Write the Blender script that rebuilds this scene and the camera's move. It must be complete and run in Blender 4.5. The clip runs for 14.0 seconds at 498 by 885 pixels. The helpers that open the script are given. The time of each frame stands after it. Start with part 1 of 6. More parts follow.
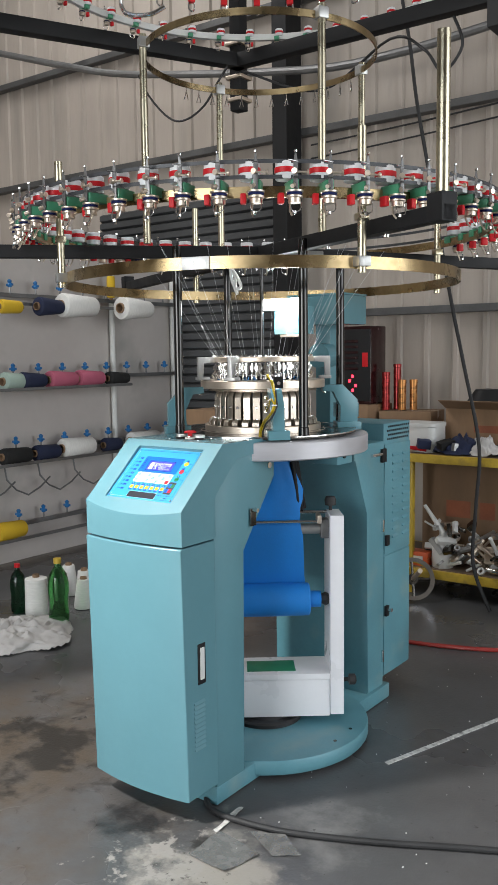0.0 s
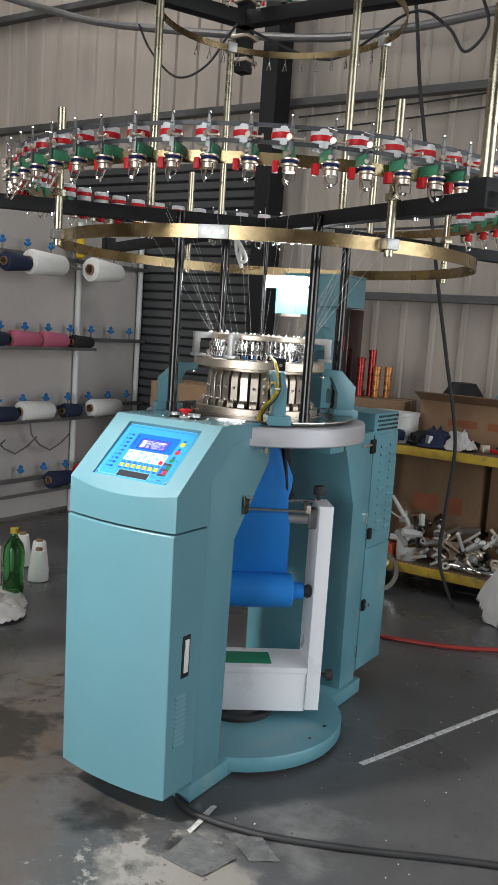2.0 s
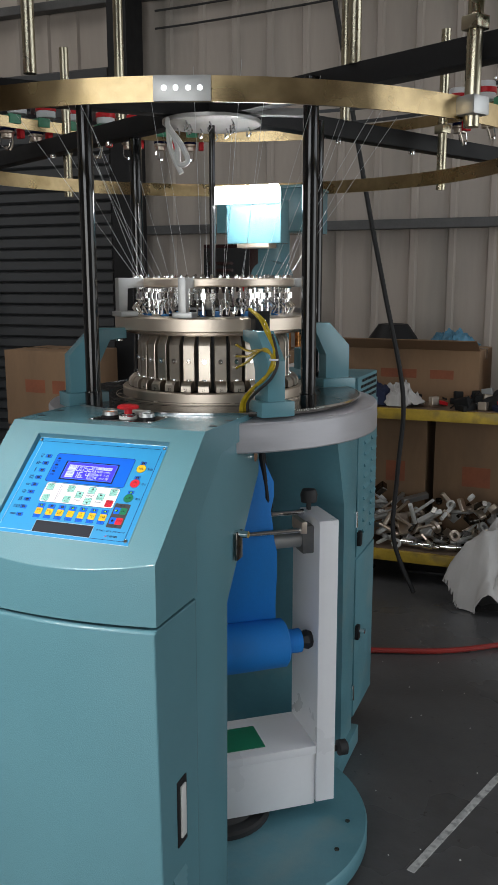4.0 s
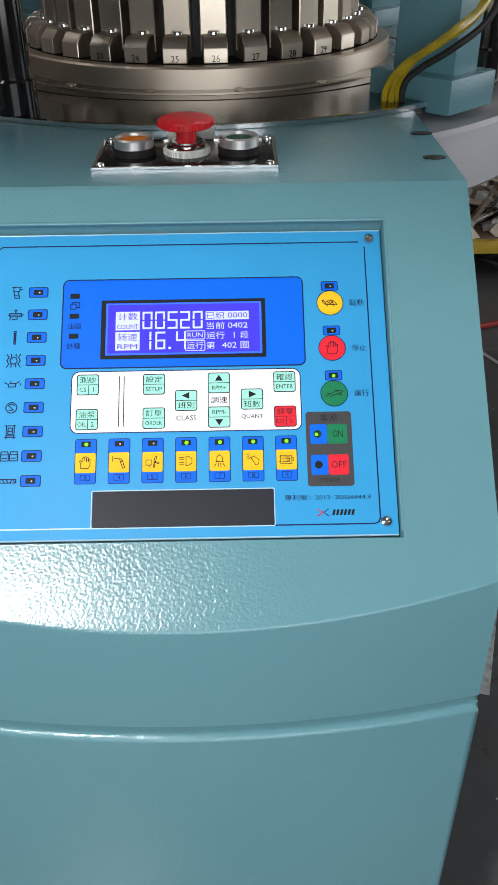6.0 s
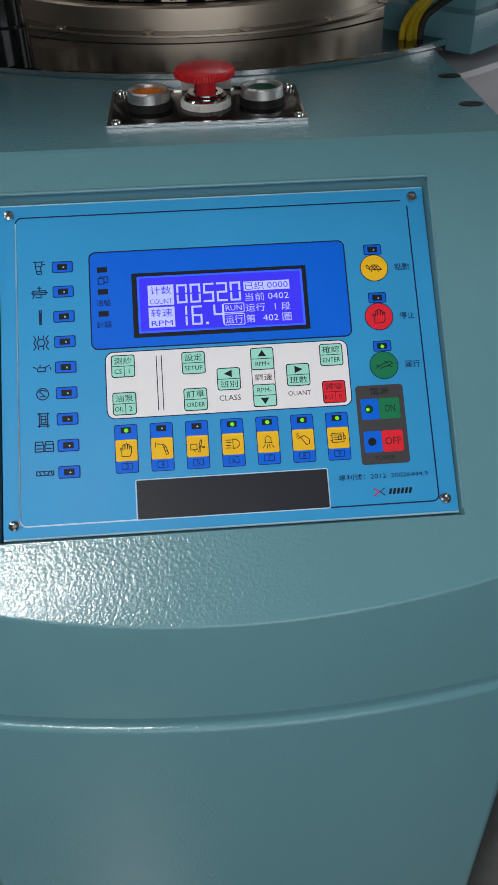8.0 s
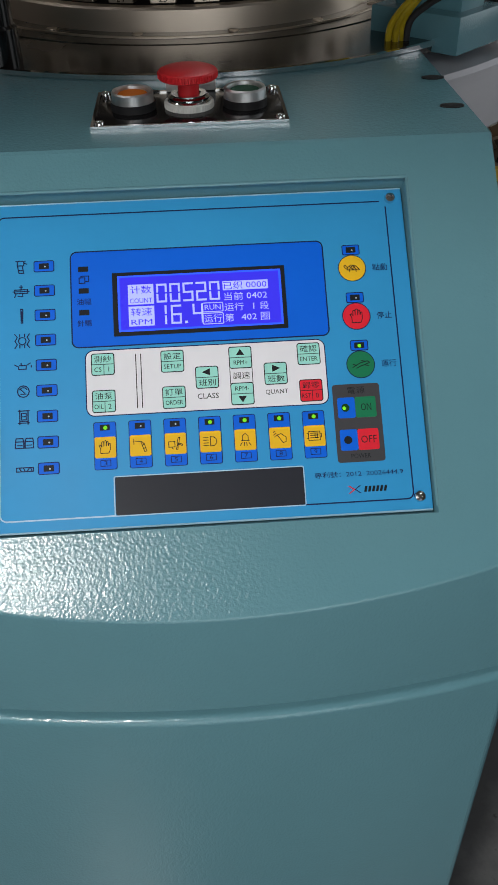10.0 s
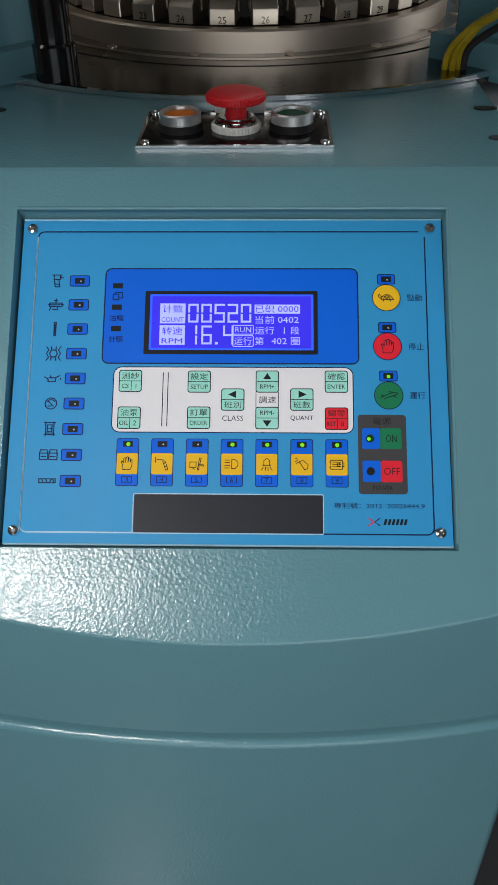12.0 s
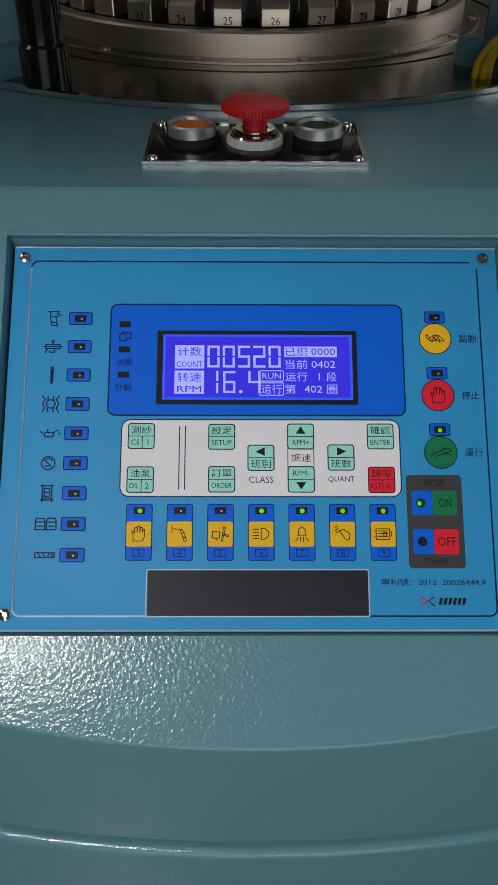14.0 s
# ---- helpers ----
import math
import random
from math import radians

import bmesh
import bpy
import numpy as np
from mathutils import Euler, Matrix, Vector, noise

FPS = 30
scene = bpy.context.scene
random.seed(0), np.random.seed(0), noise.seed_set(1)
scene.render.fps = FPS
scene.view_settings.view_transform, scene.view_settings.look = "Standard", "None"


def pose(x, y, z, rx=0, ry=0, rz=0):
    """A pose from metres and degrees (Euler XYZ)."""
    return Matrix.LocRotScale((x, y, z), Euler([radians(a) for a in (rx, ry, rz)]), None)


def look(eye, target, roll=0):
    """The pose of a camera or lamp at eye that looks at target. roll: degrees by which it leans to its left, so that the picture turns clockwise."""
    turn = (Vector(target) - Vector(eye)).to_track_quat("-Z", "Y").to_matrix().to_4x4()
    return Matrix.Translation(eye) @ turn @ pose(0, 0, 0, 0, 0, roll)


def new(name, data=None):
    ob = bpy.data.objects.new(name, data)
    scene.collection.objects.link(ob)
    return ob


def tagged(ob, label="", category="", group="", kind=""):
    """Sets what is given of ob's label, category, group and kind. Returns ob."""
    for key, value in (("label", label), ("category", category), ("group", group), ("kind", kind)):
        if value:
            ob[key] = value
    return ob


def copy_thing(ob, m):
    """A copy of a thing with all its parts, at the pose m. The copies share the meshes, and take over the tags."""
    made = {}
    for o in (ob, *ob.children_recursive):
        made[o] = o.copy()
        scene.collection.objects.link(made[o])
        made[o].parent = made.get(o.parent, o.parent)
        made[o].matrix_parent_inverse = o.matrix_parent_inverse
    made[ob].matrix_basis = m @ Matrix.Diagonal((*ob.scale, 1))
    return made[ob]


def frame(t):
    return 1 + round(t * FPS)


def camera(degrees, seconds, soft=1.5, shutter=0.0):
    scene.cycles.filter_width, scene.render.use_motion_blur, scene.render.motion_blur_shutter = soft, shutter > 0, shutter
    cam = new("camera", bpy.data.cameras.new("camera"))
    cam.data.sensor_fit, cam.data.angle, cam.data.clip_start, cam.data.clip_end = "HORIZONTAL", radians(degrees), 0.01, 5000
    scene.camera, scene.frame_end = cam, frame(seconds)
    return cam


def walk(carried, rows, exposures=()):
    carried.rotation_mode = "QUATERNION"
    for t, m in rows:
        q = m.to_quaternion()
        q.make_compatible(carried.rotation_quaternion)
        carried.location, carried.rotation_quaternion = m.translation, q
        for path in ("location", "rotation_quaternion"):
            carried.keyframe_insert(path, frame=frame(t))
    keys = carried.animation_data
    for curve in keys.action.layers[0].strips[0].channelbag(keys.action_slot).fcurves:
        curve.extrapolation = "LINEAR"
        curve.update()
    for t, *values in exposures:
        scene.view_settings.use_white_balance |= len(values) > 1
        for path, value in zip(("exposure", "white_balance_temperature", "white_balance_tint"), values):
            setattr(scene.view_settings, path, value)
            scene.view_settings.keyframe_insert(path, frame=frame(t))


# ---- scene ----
# camera: machine axis stands at the origin, its control panel faces -y
cam = camera(32.5, 14.0, 1.15)
METRES, EYE, TILT, LEAN, TURN = 2.65, 1.425, 0.0, 0.0, 36.4
START = (1.815, -2.55)
ROWS = [
    (0.0, 0.0, 0.0, 0.0, -0.07, -5.83, 0.67),
    (0.5, -0.0058, 0.0036, -0.001, -0.22, -5.68, 0.59),
    (1.0, -0.0064, 0.0165, 0.002, -0.11, -5.82, 0.61),
    (1.5, -0.0169, 0.0303, 0.0044, -0.46, -5.82, -0.93),
    (2.0, -0.0698, 0.0589, 0.0048, -3.73, -7.55, -3.75),
    (4.5, -0.156, 0.5802, -0.0147, -18.71, -13.84, 0.7),
    (5.0, -0.1714, 0.7132, -0.0258, -22.93, -21.07, 0.11),
    (5.5, -0.198, 0.8032, -0.0301, -30.35, -28.13, 0.5),
    (6.0, -0.2092, 0.8465, -0.0357, -37.35, -33.74, 0.57),
    (6.5, -0.1992, 0.862, -0.0342, -37.84, -36.9, 0.26),
    (7.0, -0.2093, 0.8697, -0.0324, -37.63, -37.9, 0.68),
    (7.5, -0.2146, 0.8718, -0.0332, -40.67, -38.06, 1.04),
    (10.0, -0.2116, 0.8642, -0.0318, -40.17, -38.18, 1.1),
    (10.5, -0.2094, 0.8646, -0.0321, -39.23, -37.99, 1.01),
    (11.0, -0.2091, 0.8635, -0.0315, -38.16, -37.8, 0.97),
    (11.5, -0.2058, 0.8609, -0.0311, -36.82, -37.42, 0.72),
    (12.0, -0.2043, 0.8613, -0.0307, -35.12, -37.14, 0.57),
    (12.5, -0.2037, 0.862, -0.0312, -34.17, -37.07, 0.71),
    (13.0, -0.2015, 0.8644, -0.0323, -33.93, -37.22, 0.91),
    (13.5, -0.191, 0.8738, -0.0356, -33.62, -37.27, 1.06),
    (14.0, -0.1973, 0.8923, -0.0377, -36.83, -36.81, -0.43),
]
EXPOSURES = [(0.0, 0.55), (0.5, 0.42), (1.0, 0.36), (2.2, 0.28), (4.4, -0.35), (5.0, -0.35), (5.5, -0.3), (6.2, -0.52), (7.0, -1.02), (7.5, -1.15), (12.5, -1.25), (13.2, -1.35), (14.0, -1.58)]
walk(cam, [(t, pose(START[0], START[1], EYE, TILT, LEAN, TURN) @ pose(METRES * x, METRES * y, METRES * z, 90 + pitch, roll, yaw)) for t, x, y, z, yaw, pitch, roll in ROWS], EXPOSURES)

# ---- light ----
world = bpy.data.worlds.new("sky")
scene.world = world
world.use_nodes = True
sky = world.node_tree.nodes.new("ShaderNodeTexSky")
sky.sky_type, sky.sun_disc, sky.sun_elevation, sky.sun_rotation = "NISHITA", False, radians(40), radians(200)
world.node_tree.links.new(sky.outputs[0], world.node_tree.nodes["Background"].inputs[0])
world.node_tree.nodes["Background"].inputs[1].default_value = 0.1


def area_lamp(name, eye, target, sx, sy, watts, colour):
    data = bpy.data.lights.new(name, "AREA")
    data.shape, data.size, data.size_y, data.energy, data.color = "RECTANGLE", sx, sy, watts, colour
    ob = new(name, data)
    ob.matrix_world = look(eye, target)
    return ob


# added fills in unseen openings behind, beside, above the walker; added spot; machine lamp
area_lamp("south_fill", (0.45, -6.95, 1.85), (0.2, 0, 1.1), 4.2, 3.0, 200, (0.95, 0.98, 1.0))
area_lamp("east_fill", (5.95, 0.5, 2.2), (0, 0.3, 1.0), 4.6, 3.6, 150, (0.95, 0.98, 1.0))
area_lamp("roof_fill_west", (-3.6, -0.5, 5.9), (-3.6, -0.5, 0), 1.0, 5.0, 110, (1.0, 0.98, 0.95))
area_lamp("roof_fill_east", (2.4, 0.0, 5.9), (2.4, 0.0, 0), 1.0, 5.0, 16, (1.0, 0.98, 0.95))
# added spot; its cone lights cabinet front and floor before it, not hood top
spot = bpy.data.lights.new("front_spot", "SPOT")
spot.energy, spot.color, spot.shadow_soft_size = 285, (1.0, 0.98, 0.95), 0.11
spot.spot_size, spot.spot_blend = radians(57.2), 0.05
new("front_spot", spot).matrix_world = look((-0.72, -2.00, 2.40), (0.03, -1.05, 0.0))
area_lamp("machine_lamp_light", (0.085, -0.015, 1.58), (0.085, -0.03, 1.2), 0.16, 0.05, 1.3, (0.95, 0.98, 1.0))

# ---- materials ----
def material(name, base, rough=0.5, metal=0.0, vary=0.12, scale=6.0, fine=80.0, bump=0.0, bump_scale=300.0, stretch=(1, 1, 1), rough_vary=0.12, stain=None, stain_scale=1.5, stain_cut=(0.5, 0.65), coat=0.0, emit=0.0, random_vary=0.0):
    """A procedural surface: two scales of colour variation, uneven gloss, fine relief, stains where wanted."""
    m = bpy.data.materials.new(name)
    m.use_nodes = True
    nodes, links = m.node_tree.nodes, m.node_tree.links
    b = nodes["Principled BSDF"]
    coord = nodes.new("ShaderNodeTexCoord")
    mapping = nodes.new("ShaderNodeMapping")
    mapping.inputs["Scale"].default_value = stretch
    links.new(coord.outputs["Object"], mapping.inputs[0])

    def noise_node(s, detail=4.0):
        n = nodes.new("ShaderNodeTexNoise")
        n.inputs["Scale"].default_value, n.inputs["Detail"].default_value = s, detail
        links.new(mapping.outputs[0], n.inputs["Vector"])
        return n

    def remap(socket, lo, hi, a=0.3, z=0.7):
        r = nodes.new("ShaderNodeMapRange")
        r.inputs[1].default_value, r.inputs[2].default_value, r.inputs[3].default_value, r.inputs[4].default_value = a, z, lo, hi
        links.new(socket, r.inputs[0])
        return r.outputs[0]

    def mix(fac, a, z, mode="MIX"):
        x = nodes.new("ShaderNodeMix")
        x.data_type, x.blend_type = "RGBA", mode
        for sock, v in ((x.inputs[0], fac), (x.inputs[6], a), (x.inputs[7], z)):
            if hasattr(v, "is_output"):
                links.new(v, sock)
            else:
                sock.default_value = v if not isinstance(v, tuple) else (*v, 1)
        return x.outputs[2]

    lo = tuple(max(0.0, c * (1 - vary)) for c in base)
    hi = tuple(min(1.0, c * (1 + vary)) for c in base)
    n1, n2 = noise_node(scale), noise_node(fine, 3.0)
    colour = mix(remap(n1.outputs[0], 0, 1), lo, hi)
    g = 1 - vary * 0.5
    colour = mix(remap(n2.outputs[0], 0, 1), colour, mix(1.0, colour, (g, g, g), "MULTIPLY"))
    if stain:
        n3 = noise_node(stain_scale, 7.0)
        colour = mix(remap(n3.outputs[0], 0, 1, *stain_cut), colour, stain)
    if random_vary:
        info = nodes.new("ShaderNodeObjectInfo")
        k = 1 - random_vary
        colour = mix(info.outputs["Random"], colour, mix(1.0, colour, (k, k, k), "MULTIPLY"))
    links.new(colour, b.inputs["Base Color"])
    links.new(remap(n1.outputs[0], max(0.02, rough - rough_vary), min(1.0, rough + rough_vary)), b.inputs["Roughness"])
    b.inputs["Metallic"].default_value = metal
    b.inputs["Coat Weight"].default_value = coat
    if emit:
        links.new(colour, b.inputs["Emission Color"])
        b.inputs["Emission Strength"].default_value = emit
    if bump:
        n4 = noise_node(bump_scale, 2.0)
        bp = nodes.new("ShaderNodeBump")
        bp.inputs["Strength"].default_value, bp.inputs["Distance"].default_value = bump, 0.001
        links.new(n4.outputs[0], bp.inputs["Height"])
        links.new(bp.outputs[0], b.inputs["Normal"])
    return m


def glass(name, colour, rough=0.05):
    m = material(name, colour, rough, vary=0.03, rough_vary=0.02)
    b = m.node_tree.nodes["Principled BSDF"]
    b.inputs["Transmission Weight"].default_value, b.inputs["IOR"].default_value = 1.0, 1.4
    return m


TEAL = material("teal_paint", (0.106, 0.243, 0.286), 0.20, vary=0.04, scale=3, fine=40, bump=0.36, bump_scale=480, rough_vary=0.04)
TEAL.node_tree.nodes["Principled BSDF"].inputs["Specular IOR Level"].default_value = 0.5
TEAL_DUSTY = material("teal_paint_dusty", (0.105, 0.265, 0.315), 0.42, vary=0.10, scale=7, fine=90, bump=0.3, bump_scale=350, rough_vary=0.1, stain=(0.20, 0.30, 0.30), stain_scale=6, stain_cut=(0.58, 0.85))
STEEL = material("brushed_steel", (0.66, 0.57, 0.475), 0.42, 1.0, vary=0.03, scale=5, fine=120, stretch=(1, 1, 8), rough_vary=0.03)
STEEL_DARK = material("dull_dark_steel", (0.145, 0.135, 0.122), 0.24, 1.0, vary=0.08, scale=9, fine=60, rough_vary=0.05)
STEEL_CAM = material("ground_cam_steel", (0.58, 0.51, 0.43), 0.40, 1.0, vary=0.08, scale=20, fine=120, rough_vary=0.06, random_vary=0.25)
RIM = material("rim_grey_aluminium", (0.46, 0.455, 0.48), 0.42, 0.35, vary=0.06, scale=10, fine=200, stretch=(1, 1, 6))
CHROME = material("bright_chrome", (0.78, 0.78, 0.78), 0.10, 1.0, vary=0.04, rough_vary=0.04)
BRASS = material("worn_brass", (0.38, 0.285, 0.155), 0.27, 1.0, vary=0.28, scale=9, fine=70, rough_vary=0.12, stain=(0.27, 0.20, 0.10), stain_scale=14, stain_cut=(0.55, 0.75))
TUBE = material("yellowed_zinc_tube", (0.46, 0.42, 0.31), 0.28, 1.0, vary=0.15, scale=12, fine=80, rough_vary=0.08)
BLACK = material("black_paint", (0.010, 0.010, 0.011), 0.6, vary=0.25, scale=10, fine=100, rough_vary=0.1)
BLACK.node_tree.nodes["Principled BSDF"].inputs["Specular IOR Level"].default_value = 0.28
BLACK_GLOSS = material("black_gloss_rod", (0.006, 0.006, 0.0065), 0.10, vary=0.2, rough_vary=0.03)
RUBBER = material("black_rubber", (0.020, 0.020, 0.021), 0.62, vary=0.2)
WHITE = material("white_enamel", (0.80, 0.80, 0.82), 0.35, vary=0.03, scale=5, fine=60, stain=(0.62, 0.62, 0.62), stain_scale=8, stain_cut=(0.66, 0.85))
RED = material("red_plastic", (0.56, 0.018, 0.024), 0.38, vary=0.08)
RED.node_tree.nodes["Principled BSDF"].inputs["Specular IOR Level"].default_value = 0.22
GREEN = material("green_plastic", (0.06, 0.27, 0.15), 0.42, vary=0.15)
CREAM = material("white_yarn_drum", (0.72, 0.73, 0.74), 0.6, vary=0.06)
FLOOR = material("worn_concrete_floor", (0.108, 0.109, 0.112), 0.32, vary=0.25, scale=1.3, fine=22, bump=0.6, bump_scale=90, rough_vary=0.14, stain=(0.040, 0.038, 0.036), stain_scale=1.1, stain_cut=(0.40, 0.78))
SHEET = material("grey_cream_sheet_wall", (0.405, 0.355, 0.31), 0.5, vary=0.08, scale=1.4, fine=20, stretch=(3, 1, 0.4), stain=(0.25, 0.235, 0.21), stain_scale=1.6, stain_cut=(0.52, 0.8))
PURLIN = material("dark_purlin_steel", (0.10, 0.10, 0.10), 0.5, 0.4, vary=0.25)
BOARD = material("grey_backing_sheet", (0.50, 0.46, 0.435), 0.7, vary=0.07, scale=1.5, fine=16, stain=(0.34, 0.33, 0.31), stain_scale=2.5, stain_cut=(0.55, 0.8))
SHUTTER = material("dark_grey_shutter", (0.055, 0.057, 0.06), 0.55, vary=0.15, scale=2, fine=30)
PIPE = material("white_painted_pipe", (0.62, 0.62, 0.60), 0.45, vary=0.06)
GREY_BAR = material("grey_steel_bar", (0.20, 0.20, 0.20), 0.45, 0.6, vary=0.2)
BLUE_PLASTIC = material("blue_plastic", (0.015, 0.13, 0.34), 0.4, vary=0.1)
YELLOW_PAINT = material("worn_yellow_paint", (0.50, 0.34, 0.035), 0.45, vary=0.2, scale=12, stain=(0.20, 0.14, 0.05), stain_scale=9, stain_cut=(0.55, 0.72))
CARD = material("brown_cardboard", (0.30, 0.185, 0.105), 0.8, vary=0.14, scale=5, fine=50, stretch=(1, 1, 0.3), random_vary=0.35)
YARN_WHITE = material("white_yarn", (0.72, 0.71, 0.68), 0.85, vary=0.06, scale=30, fine=300, bump=0.6, bump_scale=500, stretch=(1, 1, 4))
ROOF = material("grey_roof_sheet", (0.33, 0.33, 0.32), 0.6, vary=0.1)


def bare_patch(m, centre, reach, colour, scale=6.5, cut_at=(0.56, 0.66), start=0.30):
    """Adds a ragged worn patch, or grime all over where reach is large, to a floor material."""
    nodes, links = m.node_tree.nodes, m.node_tree.links
    b = nodes["Principled BSDF"]
    old = b.inputs["Base Color"].links[0].from_socket
    geo = nodes.new("ShaderNodeNewGeometry")
    dist = nodes.new("ShaderNodeVectorMath")
    dist.operation = "DISTANCE"
    dist.inputs[1].default_value = centre
    links.new(geo.outputs["Position"], dist.inputs[0])
    fall = nodes.new("ShaderNodeMapRange")
    fall.inputs[1].default_value, fall.inputs[2].default_value, fall.inputs[3].default_value, fall.inputs[4].default_value = 0.0, reach, start, -0.28
    links.new(dist.outputs["Value"], fall.inputs[0])
    n = nodes.new("ShaderNodeTexNoise")
    n.inputs["Scale"].default_value, n.inputs["Detail"].default_value, n.inputs["Roughness"].default_value = scale, 10.0, 0.66
    links.new(geo.outputs["Position"], n.inputs["Vector"])
    add = nodes.new("ShaderNodeMath")
    links.new(fall.outputs[0], add.inputs[0])
    links.new(n.outputs[0], add.inputs[1])
    cut = nodes.new("ShaderNodeMapRange")
    cut.inputs[1].default_value, cut.inputs[2].default_value = cut_at
    links.new(add.outputs[0], cut.inputs[0])
    x = nodes.new("ShaderNodeMix")
    x.data_type = "RGBA"
    links.new(cut.outputs[0], x.inputs[0])
    links.new(old, x.inputs[6])
    x.inputs[7].default_value = (*colour, 1)
    links.new(x.outputs[2], b.inputs["Base Color"])


bare_patch(FLOOR, (-0.75, -0.75, 0), 1.5, (0.078, 0.062, 0.047), 3.0, (0.40, 0.70), 0.24)
bare_patch(FLOOR, (-0.6, -0.6, 0), 1.3, (0.026, 0.023, 0.020), 5.0, (0.54, 0.64), 0.13)
bare_patch(FLOOR, (-0.5, -0.2, 0), 1.6, (0.020, 0.019, 0.018), 11.0, (0.60, 0.66), 0.08)
bare_patch(FLOOR, (0.38, -0.82, 0), 0.52, (0.25, 0.235, 0.21), 5.0, (0.54, 0.68), 0.28)
bare_patch(FLOOR, (0.30, -0.86, 0), 0.75, (0.26, 0.245, 0.225), 13.0, (0.585, 0.63), 0.12)
bare_patch(FLOOR, (0.55, -0.45, 0), 0.42, (0.165, 0.165, 0.162), 6.0, (0.52, 0.74), 0.20)
bare_patch(FLOOR, (0.05, -0.76, 0), 0.26, (0.026, 0.025, 0.025), 8.0, (0.48, 0.68), 0.26)
bare_patch(FLOOR, (0.32, -0.72, 0), 0.22, (0.040, 0.038, 0.036), 12.0, (0.54, 0.64), 0.16)
bare_patch(FLOOR, (0.35, -0.85, 0), 0.60, (0.05, 0.045, 0.04), 28.0, (0.60, 0.66), 0.06)
bare_patch(FLOOR, (0.2, -0.3, 0), 30.0, (0.036, 0.034, 0.032), 24.0, (0.63, 0.68), 0.0)
bare_patch(FLOOR, (0.2, -0.3, 0), 30.0, (0.15, 0.145, 0.14), 75.0, (0.70, 0.76), 0.0)

# ---- mesh tools ----
def shell(bm, smooth=True, angle=35):
    bmesh.ops.recalc_face_normals(bm, faces=bm.faces)
    if smooth:
        for f in bm.faces:
            f.smooth = True
        for e in bm.edges:
            if len(e.link_faces) == 2 and e.calc_face_angle(0) > radians(angle):
                e.smooth = False
    return bm


def mesh_of(bm, name, mat, smooth=True):
    shell(bm, smooth)
    me = bpy.data.meshes.new(name)
    bm.to_mesh(me)
    bm.free()
    for m in (mat if isinstance(mat, (list, tuple)) else [mat]):
        me.materials.append(m)
    return me


def part(name, bm, mat, parent=None, label="", smooth=True, m=None):
    """One mesh object made of bm, under a thing or a part."""
    me = bm if isinstance(bm, bpy.types.Mesh) else mesh_of(bm, name, mat, smooth)
    ob = new(name, me)
    ob.parent = parent
    if m is not None:
        ob.matrix_basis = m
    if label:
        ob["label"] = label
    return ob


def thing(name, label, category, m=None, group="", kind=""):
    ob = new(name)
    ob.empty_display_size = 0.05
    if m is not None:
        ob.matrix_basis = m
    return tagged(ob, label, category, group, kind)


def box(x0, x1, y0, y1, z0, z1, bevel=0.0, bm=None, seg=2):
    bm = bm or bmesh.new()
    v = [bm.verts.new((x, y, z)) for x in (x0, x1) for y in (y0, y1) for z in (z0, z1)]
    fs = [bm.faces.new([v[i] for i in q]) for q in ((0, 1, 3, 2), (4, 6, 7, 5), (0, 4, 5, 1), (2, 3, 7, 6), (0, 2, 6, 4), (1, 5, 7, 3))]
    if bevel:
        es = list({e for f in fs for e in f.edges})
        bmesh.ops.bevel(bm, geom=es, offset=bevel, segments=seg, affect="EDGES", profile=0.6)
    return bm


def prism(points, a, b, axis="x", bevel=0.0, bm=None):
    """A polygon in the plane across the axis, drawn out from a to b. Points: (y, z), (x, z) or (x, y)."""
    bm = bm or bmesh.new()

    def at(p, h):
        return {"x": (h, p[0], p[1]), "y": (p[0], h, p[1]), "z": (p[0], p[1], h)}[axis]
    lo, hi = [bm.verts.new(at(p, a)) for p in points], [bm.verts.new(at(p, b)) for p in points]
    n = len(points)
    fs = [bm.faces.new(lo), bm.faces.new(hi[::-1])] + [bm.faces.new((lo[i], hi[i], hi[(i + 1) % n], lo[(i + 1) % n])) for i in range(n)]
    if bevel:
        es = list({e for f in fs for e in f.edges})
        bmesh.ops.bevel(bm, geom=es, offset=bevel, segments=2, affect="EDGES", profile=0.6)
    return bm


def lathe(profile, segs=48, bm=None, m=None, closed=False, start=0.0, sweep=360.0):
    """A profile of (radius, z) turned about z."""
    bm = bm or bmesh.new()
    full = sweep >= 360
    count = segs if full else segs + 1
    rings = []
    for r, z in profile:
        ring = []
        if r <= 1e-6 and full:
            v = bm.verts.new((m @ Vector((0, 0, z))) if m else (0, 0, z))
            ring = [v] * count
        else:
            for i in range(count):
                a = radians(start + sweep * i / segs)
                p = Vector((r * math.cos(a), r * math.sin(a), z))
                ring.append(bm.verts.new(m @ p if m else p))
        rings.append(ring)
    pairs = list(zip(rings, rings[1:])) + ([(rings[-1], rings[0])] if closed else [])
    for p, q in pairs:
        for i in range(count if full else count - 1):
            j = (i + 1) % count
            vs = []
            for v in (p[i], p[j], q[j], q[i]):
                if v not in vs:
                    vs.append(v)
            if len(vs) > 2:
                bm.faces.new(vs)
    if closed and not full:
        bm.faces.new([r[0] for r in rings])
        bm.faces.new([r[-1] for r in rings][::-1])
    return bm


